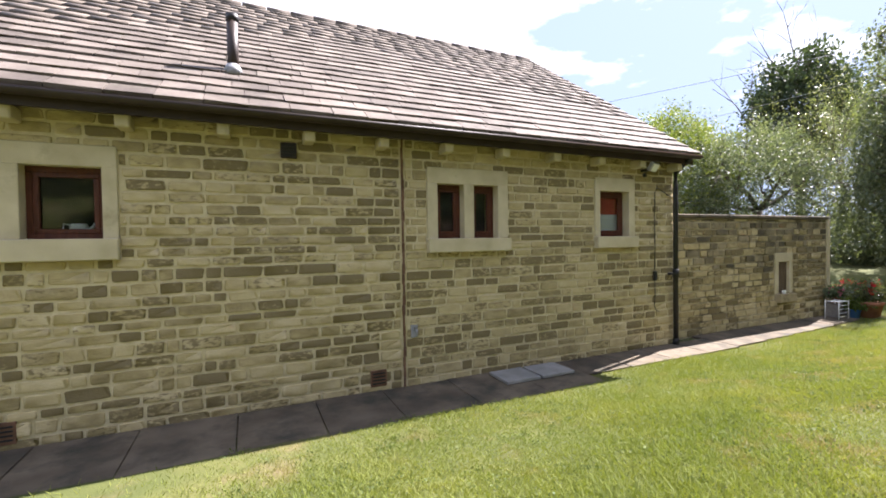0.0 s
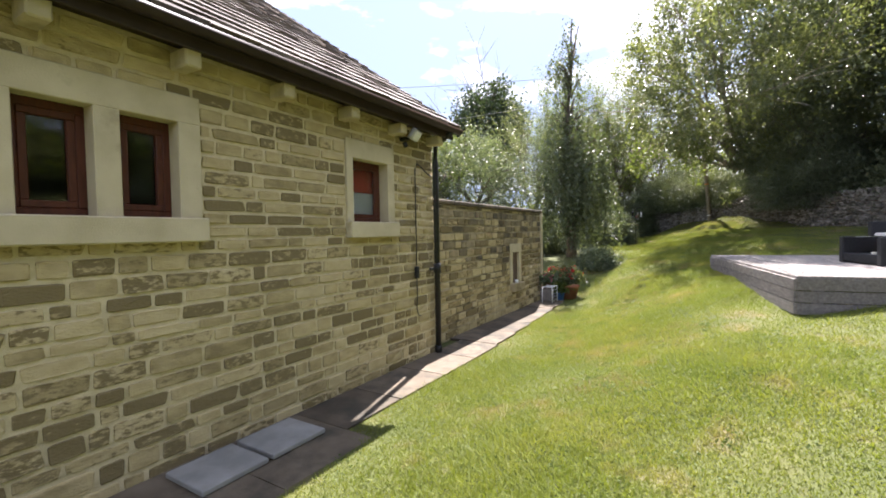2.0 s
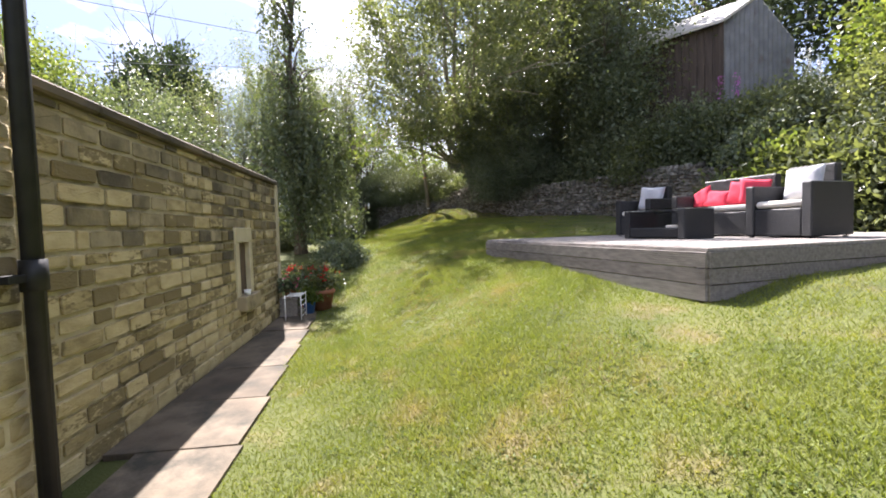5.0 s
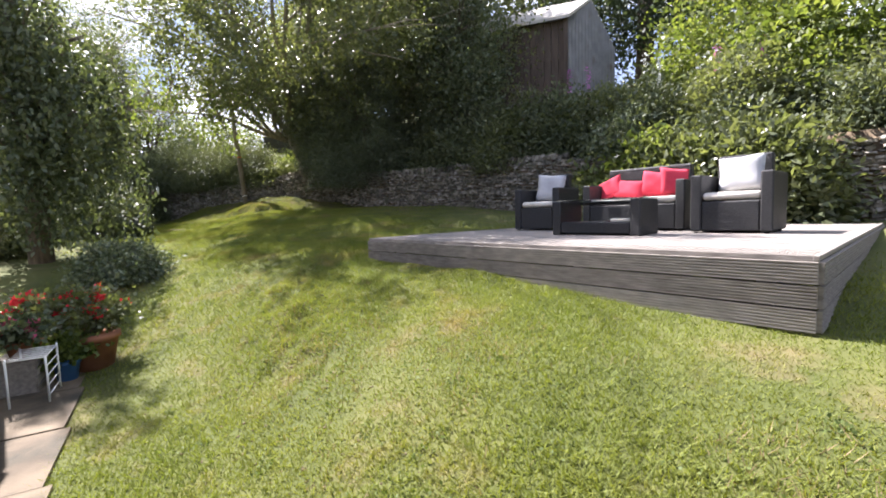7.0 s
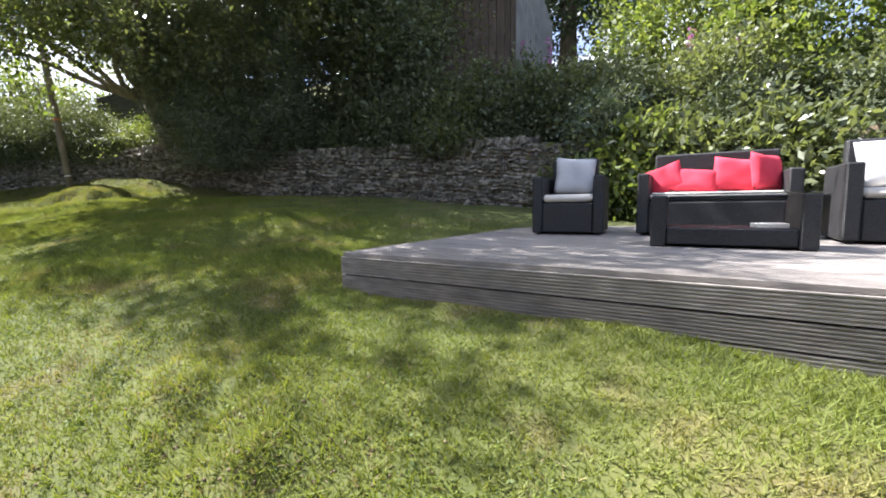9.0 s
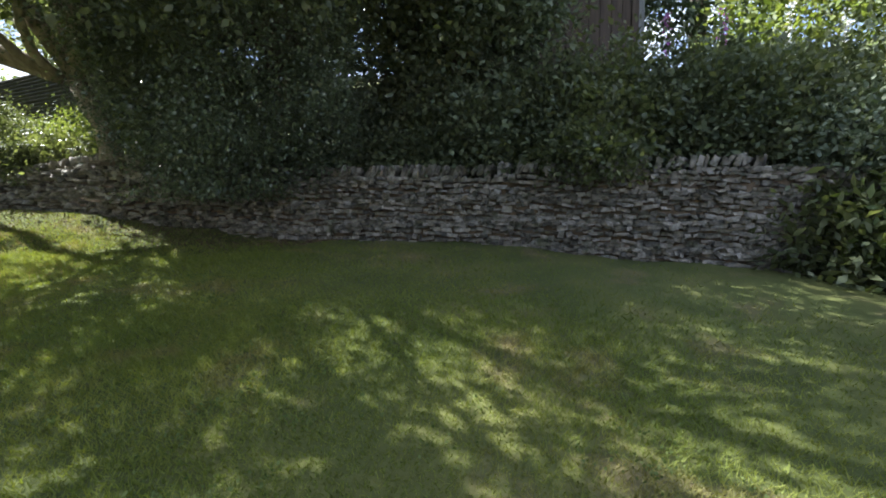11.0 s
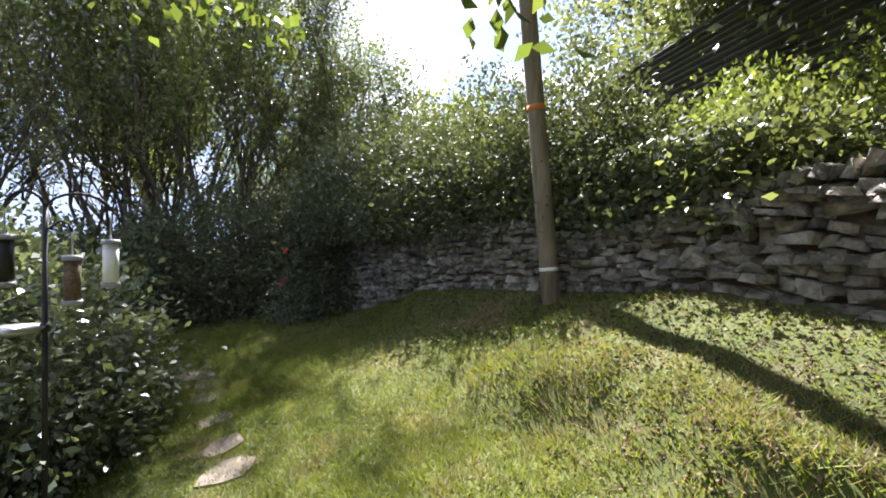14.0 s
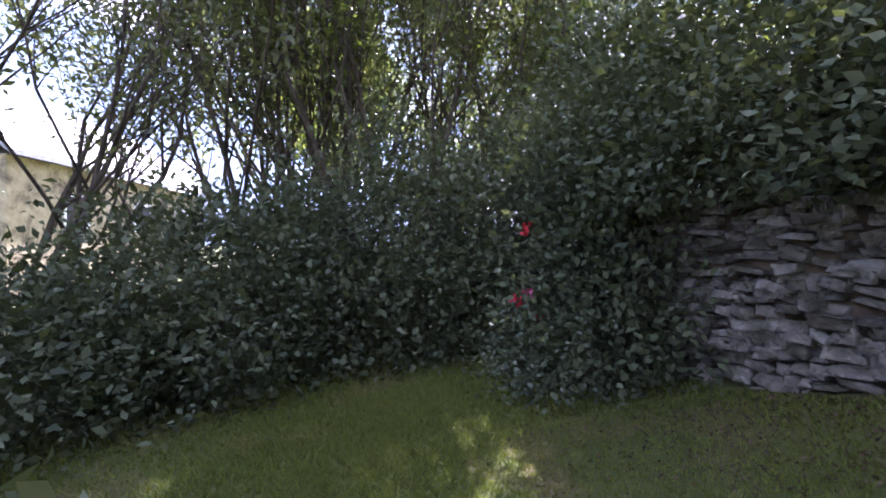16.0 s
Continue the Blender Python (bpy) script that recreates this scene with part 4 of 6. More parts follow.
pillow(0.38, 0.38, 0.12, lean(SO, -0.44, -0.36, 0.62, 12, 48, -6), REDC, "bright red cushion against the sofa arm", 6)

TB = Matrix.Translation((3.50, -5.28, DZ)) @ Matrix.Rotation(radians(13), 4, "Z")
tb = empty("coffee_table", TB)
for s in (-1, 1):
    box_part("side_panel", (s * 0.47, -0.27, 0.20), (0.11, 0.54, 0.40), RATTAN, tb, "", 0.012)
box_part("lower_shelf", (0, -0.27, 0.085), (0.825, 0.52, 0.13), RATTAN, tb, "", 0.01)
box_part("top_rim", (0, -0.50, 0.375), (0.825, 0.05, 0.045), RATTAN, tb, "", 0.008)
box_part("glass_top", (0, -0.27, 0.409), (1.05, 0.54, 0.008), GLASS, tb, "clear glass top", 0.002)
tagged(tb, "low black rattan coffee table with glass top", "coffee table")
bk = box_part("book", (0, 0, 0.0175), (0.20, 0.14, 0.035), CREAM, None, "", 0.004)
bk.matrix_world = TB @ Matrix.Translation((-0.26, -0.15, 0.1515)) @ Matrix.Rotation(radians(14), 4, "Z")
tagged(bk, "small pale book lying on the table shelf", "book")

# ---- retaining wall core ----
rs = np.arange(0.5, 21.3, 0.25)
wv, wf = [], []
for i, xx in enumerate(rs):
    yy, tt = np.interp(xx, WALL_X, WALL_Y), np.interp(xx, WALL_X, WALL_T)
    b = gz(xx, yy + 0.25) - 0.35
    wv += [(xx, yy - 0.05, b), (xx, yy - 0.09, tt - 0.10), (xx, yy - 0.45, tt - 0.10), (xx, yy - 0.45, b)]
    if i:
        a = 4 * (i - 1)
        for p, q in ((0, 1), (1, 2), (2, 3), (3, 0)):
            wf.append((a + p, a + q, a + 4 + q, a + 4 + p))
wall_dry = raw_mesh("wall_retaining", wv, wf, EARTH)
tagged(wall_dry, "old dry-stone retaining wall below a planted bank", "wall", kind="structure")

# ---- shed on the bank ----
SH = Matrix.Translation((9.0, -10.95, 3.5)) @ Matrix.Rotation(radians(36), 4, "Z")
shed = empty("shed", SH)
for k in range(19):
    box_part("wall_board", (0.11 + 0.2 * k, 0, 1.65), (0.19, 0.03 + 0.012 * (k % 2), 3.3), SHEDWOOD, shed, "", 0.004)


def corrugated(bm, w, h0, h_mid, h1, pitch=0.17, depth=0.06):
    """Upright corrugated sheet along -y in the plane x = 0 with a gabled top."""
    n = int(w / pitch * 6)
    prev = None
    for i in range(n + 1):
        t = i / n
        y = -w * t
        top = h0 + (h_mid - h0) * (t / 0.5) if t < 0.5 else h_mid + (h1 - h_mid) * ((t - 0.5) / 0.5)
        xx = -depth * 0.5 * (1 + math.sin(i / 6 * math.tau))
        cur = (bm.verts.new((xx, y, 0)), bm.verts.new((xx, y, top)))
        if prev:
            bm.faces.new((prev[0], cur[0], cur[1], prev[1]))
        prev = cur


bm = bmesh.new()
corrugated(bm, 2.6, 3.35, 4.15, 3.1)
o = part("gable_wall", bm, TIN, shed, "grey corrugated metal", True)
o.matrix_local = Matrix.Rotation(radians(-28), 4, "Z")
bm = bmesh.new()
for y0, z0, xa in ((0.22, 3.27, 0.0), (-2.40, 3.05, -1.12)):
    vs = [bm.verts.new(p) for p in [(xa - 0.12, y0, z0), (3.9, y0, z0), (3.9, -1.15, 4.18), (-0.60, -1.15, 4.18), (xa - 0.12, y0, z0 + 0.08), (3.9, y0, z0 + 0.08), (3.9, -1.15, 4.26), (-0.60, -1.15, 4.26)]]
    for f in [(0, 1, 2, 3), (4, 5, 6, 7), (0, 1, 5, 4), (0, 3, 7, 4), (1, 2, 6, 5)]:
        bm.faces.new([vs[i] for i in f])
part("roof", bm, PALEROOF, shed, "pale weathered sheet roof")
box_part("corner_post", (0.0, 0.02, 1.7), (0.12, 0.1, 3.4), SHEDWOOD, shed)
box_part("rear_wall", (1.5, -2.3, 1.5), (4.7, 0.08, 3.0), SHEDWOOD, shed)
box_part("end_wall", (3.8, -1.15, 1.6), (0.08, 2.3, 3.2), SHEDWOOD, shed)
tagged(shed, "dark timber and corrugated metal shed up the bank", "shed")

# corrugated barn side beyond the oak, its sheet coloured darker for the tree's shade
barn = empty("barn", Matrix.Translation((15.6, -7.0, 3.0)) @ Matrix.Rotation(radians(16), 4, "Z"))
bm = bmesh.new()
prev = None
for i in range(180):
    z = i / 179 * 2.6
    yy = 0.03 * math.sin(i / 6 * math.tau)
    cur = (bm.verts.new((0, yy, z)), bm.verts.new((7.0, yy, z * 0.9)))
    if prev:
        bm.faces.new((prev[0], prev[1], cur[1], cur[0]))
    prev = cur
part("side_sheet", bm, SHADETIN, barn, "", True)
box_part("body", (3.5, -1.6, 1.05), (7.0, 3.1, 2.3), SHEDWOOD, barn)
tagged(barn, "low barn clad in horizontal corrugated sheet, tree shade in its colour", "barn")

# ---- utility pole and wires ----
PB = Vector((17.39, -3.47, gz(17.39, -3.47)))
up = Vector((0.05, 0.072, 1)).normalized()
pole = empty("utility_pole", Matrix.Translation(PB))
tube_part("post", [up * s for s in (-0.4, 1.0, 3.0, 5.0, 7.2)], [0.080, 0.077, 0.074, 0.071, 0.068], POLEWOOD, pole, seg=14)
for z, mtl, h, lb in ((1.62, ORANGE, 0.05, "orange band"), (0.24, WHITE, 0.03, "white tag")):
    c = up * z
    tube_part("band", [c, c + up * h], 0.078 if z > 1 else 0.082, mtl, pole, lb, 14)
tagged(pole, "leaning grey-brown wooden utility pole by the wall", "utility pole")
for k in range(2):
    p0 = PB + up * (7.0 - 0.5 * k)
    p1 = Vector((4 + 8 * k, 34, 11.0 - 2.5 * k))
    pts = [p0.lerp(p1, t) - Vector((0, 0, 2.2 * t * (1 - t))) for t in np.linspace(0, 1, 14)]
    w = tube_part("overhead_wire", pts, 0.012, LEAD, None, seg=5)
    tagged(w, "pale overhead wire slung from the pole", "wire", "overhead wires")

# ---- neighbouring house ----
nb = empty("neighbour_house", Matrix.Translation((27.6, 21.2, -0.8)) @ Matrix.Rotation(radians(25), 4, "Z"))
box_part("wall", (0, 0, 2.8), (11, 7, 5.8), MORTAR_OLD, nb, "pale stone wall", 0.02)
bm = bmesh.new()
for s in (-1, 1):
    vs = [bm.verts.new(p) for p in [(-5.8, s * 3.9, 5.65), (5.8, s * 3.9, 5.65), (5.8, 0, 8.5), (-5.8, 0, 8.5), (-5.8, s * 3.9, 5.8), (5.8, s * 3.9, 5.8), (5.8, 0, 8.65), (-5.8, 0, 8.65)]]
    for f in [(0, 1, 2, 3), (4, 5, 6, 7), (0, 1, 5, 4), (0, 3, 7, 4), (1, 2, 6, 5)]:
        bm.faces.new([vs[i] for i in f])
part("roof", bm, LEAD, nb, "pale grey slate roof")
for xx in (-3, 0.5, 3.5):
    wn1 = box_part("window", (xx, -3.52, 4.2), (1.1, 0.08, 1.2), WHITE, nb)
    box_part("pane", (xx, -3.565, 4.2), (0.9, 0.02, 1.0), BLACK, wn1)
tagged(nb, "stone house with grey slate roof beyond the hedge", "house")

# ---- trees and shrubs ----
def at(x, y, dz=0.0):
    return (x, y, gz(x, y) + dz)


def weeping_tree():
    rng = np.random.default_rng(5)
    root = empty("weeping_tree", Matrix.Translation(at(11.0, 0.95)))
    bm = bmesh.new()
    add_tube(bm, [(0, 0, -0.3), (0.1, 0, 2.5), (-0.1, 0.1, 5.0), (0.2, 0, 7.2), (0.5, -0.2, 8.6)], [0.2, 0.17, 0.12, 0.06, 0.015], 9)
    starts = []
    for k in range(74):
        z = 1.9 + 6.5 * rng.uniform(0, 1) ** 1.7
        a = rng.uniform(0, math.tau)
        r = (0.10 + 1.65 * (1 - z / 8.9)) * rng.uniform(0.6, 1.25)
        p0, p1 = Vector((0.02 * z, 0, z - 0.5)), Vector((r * math.cos(a), r * math.sin(a), z + 0.25))
        add_tube(bm, [p0, p0.lerp(p1, 0.5) + Vector((0, 0, 0.2)), p1], [0.04, 0.025, 0.012], 5)
        starts.append(p1)
    part("trunk", bm, BARK, root, "", True)
    pts = []
    for p in starts:
        for s in range(13 if p.z < 5.5 else 5):
            q = np.array(p) + rng.normal(0, 0.17, 3) * np.array([1.1, 1.1, 0.7])
            if rng.uniform() < 0.35:
                q[:2] *= rng.uniform(0.2, 0.9)
            ln = min(rng.uniform(0.7, 2.6) * (0.45 if q[2] > 6.3 else 1), max(q[2] - 0.3, 0.3))
            m = int(ln * 21)
            t = np.linspace(0, 1, m)
            sway = rng.normal(0, 0.14, 2)
            st = np.stack([q[0] * (1 + 0.10 * t) + sway[0] * t, q[1] * (1 + 0.10 * t) + sway[1] * t, q[2] - ln * t], 1)
            pts.append(st + rng.normal(0, 0.04, st.shape))
    leaf_cloud("crown", np.concatenate(pts), 0.115, L_WEEP, root, rng, droop=1.3, ratio=0.5)
    tagged(root, "tall weeping tree trailing leafy curtains to the ground", "tree")


weeping_tree()
# the spreading tree over the lawn, and the dark evergreen on the wall
spread = tree("spreading_tree", (15.05, -5.08, 2.98), 7.5, (-2.6, 1.15, 3.9), (4.5, 3.3, 2.9), 0.105, L_TREE, 900, 66, "spreading leafy tree over the wall and lawn", 0.14, 21, 0.21, (-0.15, 0.46), 0.40, 2, 8, None, 0.14, bark=PALEBARK)
rng = np.random.default_rng(36)
lp, ln_ = clump_points(rng, (2.0, -0.2, 3.4), (2.0, 1.3, 1.3), 190, 46, 0.28, 0.3)
leaf_cloud("crown_lobe", lp, 0.115, L_TREE, spread, rng, normals=ln_ * 0.6)
rng = np.random.default_rng(35)
bm = bmesh.new()
base = Vector((15.05, -5.08, 2.98))
tips = []
for tgt in ((17.2, -0.4, 5.05), (16.0, -1.0, 5.4), (14.2, -1.6, 5.2), (13.0, -2.6, 5.3)):
    t = Vector(tgt) - base
    pts = [Vector((-0.15, 0.46, 1.0)).lerp(t, s) + Vector((0.22 * math.sin(9 * s), 0.18 * math.sin(7 * s + 1), 1.0 * s * (1 - s))) for s in np.linspace(0, 1, 9)]
    add_tube(bm, pts, [0.07 * (1 - 0.82 * s) for s in np.linspace(0, 1, 9)], 7)
    for p in pts[4:]:
        for _ in range(5):
            q = p + Vector(rng.normal(0, 0.45, 3)) * Vector((1, 1, 0.5)).x
            add_tube(bm, [p, p.lerp(q, 0.5) + Vector((0, 0, 0.06)), q], [0.02, 0.012, 0.005], 5)
            tips.append(q)
part("bough", bm, PALEBARK, spread, "", True)
tp = np.array([t[:] for t in tips])
pts = (tp[:, None] + rng.normal(0, 0.17, (len(tp), 30, 3))).reshape(-1, 3)
leaf_cloud("bough_leaves", pts, 0.12, L_BRIGHT, spread, rng, droop=0.5, ratio=0.6)
tree("holly_tree", at(13.0, -6.7), 5.5, (-0.05, 1.0, 1.9), (1.75, 1.6, 2.5), 0.047, L_HOLLY, 1250, 110, "dense dark glossy evergreen overhanging the stone wall", 0.14, 22, 0.20, (0.0, 0.3), 0.55, 1, 5, -0.35)
tree("dark_tree", at(12.6, -9.3), 8, (0, 0.3, 3.6), (3.2, 2.3, 3.8), 0.12, L_TREE, 560, 56, "dark leafy tree on the bank", 0.2, 23, 0.4, (0, 0), 0.5, 2, 5, -0.2)
tree("dark_tree", at(16.0, -9.0), 9, (0, 0.3, 4.6), (3.4, 2.6, 3.9), 0.16, L_TREE, 640, 60, "leafy tree higher on the bank", 0.22, 24, 0.42, (0, 0), 0.5, 2, 5, 0.0)
tree("dark_tree", at(11.2, -8.6), 6, (0, 0, 2.3), (1.6, 0.8, 2.6), 0.11, L_PALE, 420, 62, "dark thicket in front of the shed", 0.1, 33, 0.3, (0, 0), 0.4, 1, 5, -0.3)
tree("dark_tree", at(19.5, -7.0), 8, (0, 0, 3.4), (2.4, 1.6, 3.4), 0.14, L_TREE, 400, 60, "leafy tree behind the wall", 0.16, 34, 0.4, (0, 0), 0.45, 2, 5, -0.2)
tree("hill_tree", at(9.0, -22), 13, (0, 0, 6.5), (5.5, 4, 5.5), 0.22, L_FAR, 340, 46, "tall dark tree high on the bank", 0.3, 25, 0.6)
tree("hill_tree", at(1.0, -22), 12, (0, 0, 6.0), (5, 4, 5.0), 0.22, L_TREE, 320, 46, "tall leafy tree high on the bank", 0.3, 26, 0.6)
tree("hill_tree", at(10.4, -16.8), 10, (0, 0, 5.0), (4.2, 2.6, 4.6), 0.2, L_FAR, 360, 56, "dark tree behind the shed", 0.3, 55, 0.5)
tree("hill_tree", at(18.0, -18), 13, (0, 0, 6.5), (5.5, 4, 5.5), 0.22, L_FAR, 320, 46, "tall dark tree high on the bank", 0.3, 27, 0.6)
tree("hill_tree", at(-9.0, -17), 10, (0, 0, 4.8), (5.5, 3.5, 4.6), 0.2, L_TREE, 340, 46, "broad leafy tree on the bank", 0.3, 28, 0.6)
tree("far_tree", (50, 22.5, -2), 24, (0, 0, 17.5), (5.8, 5.0, 6.4), 0.45, L_FAR, 520, 40, "large rounded dark tree in the distance", 0.5, 29, 0.75, shell=0.45)
tree("willow_tree", at(15.5, 7.4), 6, (0, 0, 2.6), (4.2, 2.8, 3.3), 0.12, L_PALE, 800, 48, "pale green bushy willow behind the garden wall", 0.2, 30, 0.34, flat=0.0)
tree("willow_tree", at(13.2, 10.2), 7, (0, 0, 3.6), (3.6, 2.8, 3.8), 0.13, L_BRIGHT, 760, 60, "light green willow behind the garden wall", 0.2, 31, 0.36, flat=0.0)
for i, (x, y, h, lm, lean_y, dense) in enumerate([(21.9, 3.2, 6.0, L_TREE, 0.3, 22), (22.7, 1.9, 6.4, L_BRIGHT, 0.35, 24), (24.9, 0.9, 6.6, L_TREE, 0.15, 24), (19.7, 5.0, 5.2, L_TREE, 0.35, 9), (24.0, 3.4, 7.0, L_PALE, 0.3, 24)]):
    rng = np.random.default_rng(40 + i)
    root = empty("coppiced_tree", Matrix.Translation(at(x, y)))
    bm = bmesh.new()
    twigs = []
    for k in range(10):
        a = k * math.tau / 10 + rng.uniform(-0.3, 0.3)
        d = Vector((math.cos(a) * 0.42, math.sin(a) * 0.42 + lean_y, 1)).normalized()
        limb(bm, rng, (0.25 * math.cos(a), 0.25 * math.sin(a), -0.2), d, h * rng.uniform(0.7, 1.0), 0.045, 2, 0.28, 0.3, 7, twigs)
    part("stem", bm, BARK, root, "", True)
    tw = np.array([t[:] for t in twigs])
    tw = tw[tw[:, 2] > 1.0]
    pts = (tw[:, None] + rng.normal(0, 0.13, (len(tw), dense, 3))).reshape(-1, 3)
    leaf_cloud("crown", pts, 0.098, lm, root, rng, droop=0.3, ratio=0.42)
    tagged(root, "many-stemmed tree with thin leaning branches", "tree", "coppiced trees behind the hedge")

tree("far_bank_tree", at(28, -3.5), 4, (0, 0, 1.3), (3.6, 3.2, 1.7), 0.17, L_BRIGHT, 280, 40, "light green tree beyond the end wall", 0.2, 51, 0.4, flat=-0.2)
tree("far_bank_tree", at(25.5, -0.6), 6, (0, 0, 3.1), (1.7, 1.7, 2.1), 0.11, L_PALE, 260, 40, "pale green tree rising behind the end of the wall", 0.12, 54, 0.26, flat=-0.2)
tree("far_bank_tree", at(30, 2.5), 6, (0, 0, 2.4), (3.4, 3.2, 2.6), 0.17, L_PALE, 300, 40, "pale green tree beyond the end wall", 0.2, 52, 0.4, flat=-0.2)
tree("far_bank_tree", at(26.5, -9.0), 8, (0, 0, 3.8), (3.4, 3.2, 3.6), 0.17, L_TREE, 320, 40, "leafy tree beyond the end wall", 0.2, 53, 0.4, flat=-0.2)

# hedge closing the end of the garden
hx = [(17.6, 3.6, 1.1), (18.9, 3.1, 1.15), (20.1, 2.6, 1.2), (21.2, 1.9, 1.25), (22.0, 1.0, 1.3), (22.5, 0.0, 1.3), (16.2, 3.6, 1.0), (14.8, 3.2, 1.0), (13.4, 2.8, 1.0), (12.4, 2.2, 0.9), (21.9, -0.4, 0.9), (20.95, -0.62, 0.62), (21.7, 3.5, 1.35), (23.1, 2.4, 1.4), (23.7, 1.0, 1.4)]
for i, (x, y, r) in enumerate(hx):
    shrub("hedge_bush", at(x, y, -0.05), (r, r, r * (0.45, 0.5, 0.72, 0.95, 1.1, 1.1, 0.9, 0.9, 0.9, 0.9, 1.1, 1.1, 0.72, 1.0, 1.1)[i]), 0.07, L_HEDGE, 250, 48, "dense dark green hedge bush", 60 + i, 0.17, 0.5)
# growth along the top of the wall and on the bank
brow = [(16.6, -4.75, 0.42, L_TREE), (17.6, -4.3, 0.62, L_HEDGE), (18.5, -4.0, 1.05, L_HEDGE), (19.2, -3.2, 1.15, L_HEDGE), (19.9, -2.4, 1.1, L_HEDGE), (20.7, -1.6, 1.2, L_HEDGE), (21.4, -0.9, 1.1, L_HEDGE), (17.5, -5.3, 0.75, L_BRIGHT), (17.0, -6.1, 0.9, L_BRIGHT), (18.3, -5.8, 0.9, L_BRIGHT), (19.4, -4.4, 1.0, L_TREE), (20.6, -3.6, 1.2, L_TREE)]
for i, (x, y, r, lm) in enumerate(brow):
    wt = np.interp(x, WALL_X, WALL_T)
    shrub("bramble_bush", (x, y, wt - 0.15), (r, r * 0.9, r * 0.9), 0.062, lm, 260, 60, "tangled bramble and ivy on the wall top", 80 + i, 0.18, 0.4)
    if i < 7:
        rng = np.random.default_rng(90 + i)
        n = 1900
        q = rng.uniform(-r, r, n)
        xx = x + q
        yy = np.interp(xx, WALL_X, WALL_Y) + rng.uniform(-0.25, 0.08, n)
        zz = wt + 0.50 - np.abs(rng.normal(0, 0.27, n))
        tagged(leaf_cloud("hanging_ivy", np.stack([xx, yy, zz], 1), 0.058, L_HEDGE, None, rng, droop=0.8, normals=np.tile([0.3, 0.8, 0.0], (n, 1))), "ivy trailing over the wall top", "ivy")
bank = [(3.5, -9.6, 0.95, L_TREE), (4.6, -9.5, 1.0, L_TREE), (5.5, -9.4, 0.95, L_BRIGHT), (6.3, -9.3, 0.75, L_TREE)]
for i, (x, y, r, lm) in enumerate(bank):
    shrub("laurel_bush", (x, y, 1.15), (r, r * 0.8, r * 0.95), 0.15, lm, 260, 40, "leafy green laurel behind the deck", 100 + i, 0.2, 0.45, ratio=0.42)
for i, (x, y, r, lm) in enumerate([(8.0, -9.5, 0.95, L_HEDGE), (8.9, -9.4, 1.0, L_TREE), (9.8, -9.0, 0.95, L_HEDGE), (7.2, -9.9, 0.9, L_TREE), (6.3, -10.4, 0.9, L_HEDGE), (10.6, -8.4, 0.8, L_HEDGE), (4.6, -11.0, 1.0, L_TREE), (14.2, -6.2, 0.8, L_HEDGE)]):
    shrub("bank_bush", at(x, y, -0.15), (r, r * 0.85, r * 0.95), 0.10, lm, 180, 40, "overgrown green bush on the bank", 120 + i, 0.18, 0.4)
rb = random.Random(8)
for i in range(24):
    x = rb.uniform(1.0, 14.0)
    wy = float(np.interp(x, WALL_X, WALL_Y))
    y = wy - rb.uniform(0.5, 3.2)
    if 8.0 < x < 13.5 and y < -9.4:
        y = wy - rb.uniform(0.4, 1.0)
    r = rb.uniform(0.45, 0.85)
    shrub("bank_shrub", at(x, y, -0.1), (r, r, r * 0.9), 0.085, rb.choice([L_HEDGE, L_TREE, L_HEDGE, L_PALE]), 110, 38, "rough weeds and shrubs on the bank", 130 + i, 0.15, 0.35, 2)
for i, (x, y, r) in enumerate([(3.0, -13.0, 2.4), (-0.5, -13.5, 2.6), (5.8, -14.0, 2.2), (-4.5, -13.0, 2.2), (-8.5, -12.4, 2.0)]):
    shrub("tall_bush", at(x, y, -0.3), (r, r * 0.8, r * 0.85), 0.15, L_BRIGHT, 260, 44, "big bright green sunlit bush on the bank", 170 + i, 0.28, 0.5)

shrub("feeder_shrub", at(16.5, 0.55, -0.1), (1.06, 1.06, 0.88), 0.062, L_SHRUB, 430, 60, "rounded grey-green shrub beside the bird feeder", 200, 0.12, 0.5)
shrub("planted_bush", at(8.75, -0.45, 0.0), (0.62, 0.55, 0.36), 0.06, L_PALE, 150, 45, "low grey-green bush at the lawn edge", 201, 0.1, 0.5)
rose = shrub("rose_bush", at(20.6, -0.25), (0.6, 0.5, 0.42), 0.045, L_PALE, 52, 40, "small rose bush with red and pink blooms", 202, 0.1, 0.3)
rr = np.random.default_rng(7)
for k in range(9):
    p = rr.normal(0, 0.36, 3) + np.array([0, 0, 0.55])
    pts = p + rr.normal(0, 0.02, (26, 3))
    leaf_cloud("bloom", pts, 0.032, PETALRED if k % 3 else PETALPINK, rose, rr, ratio=0.9)

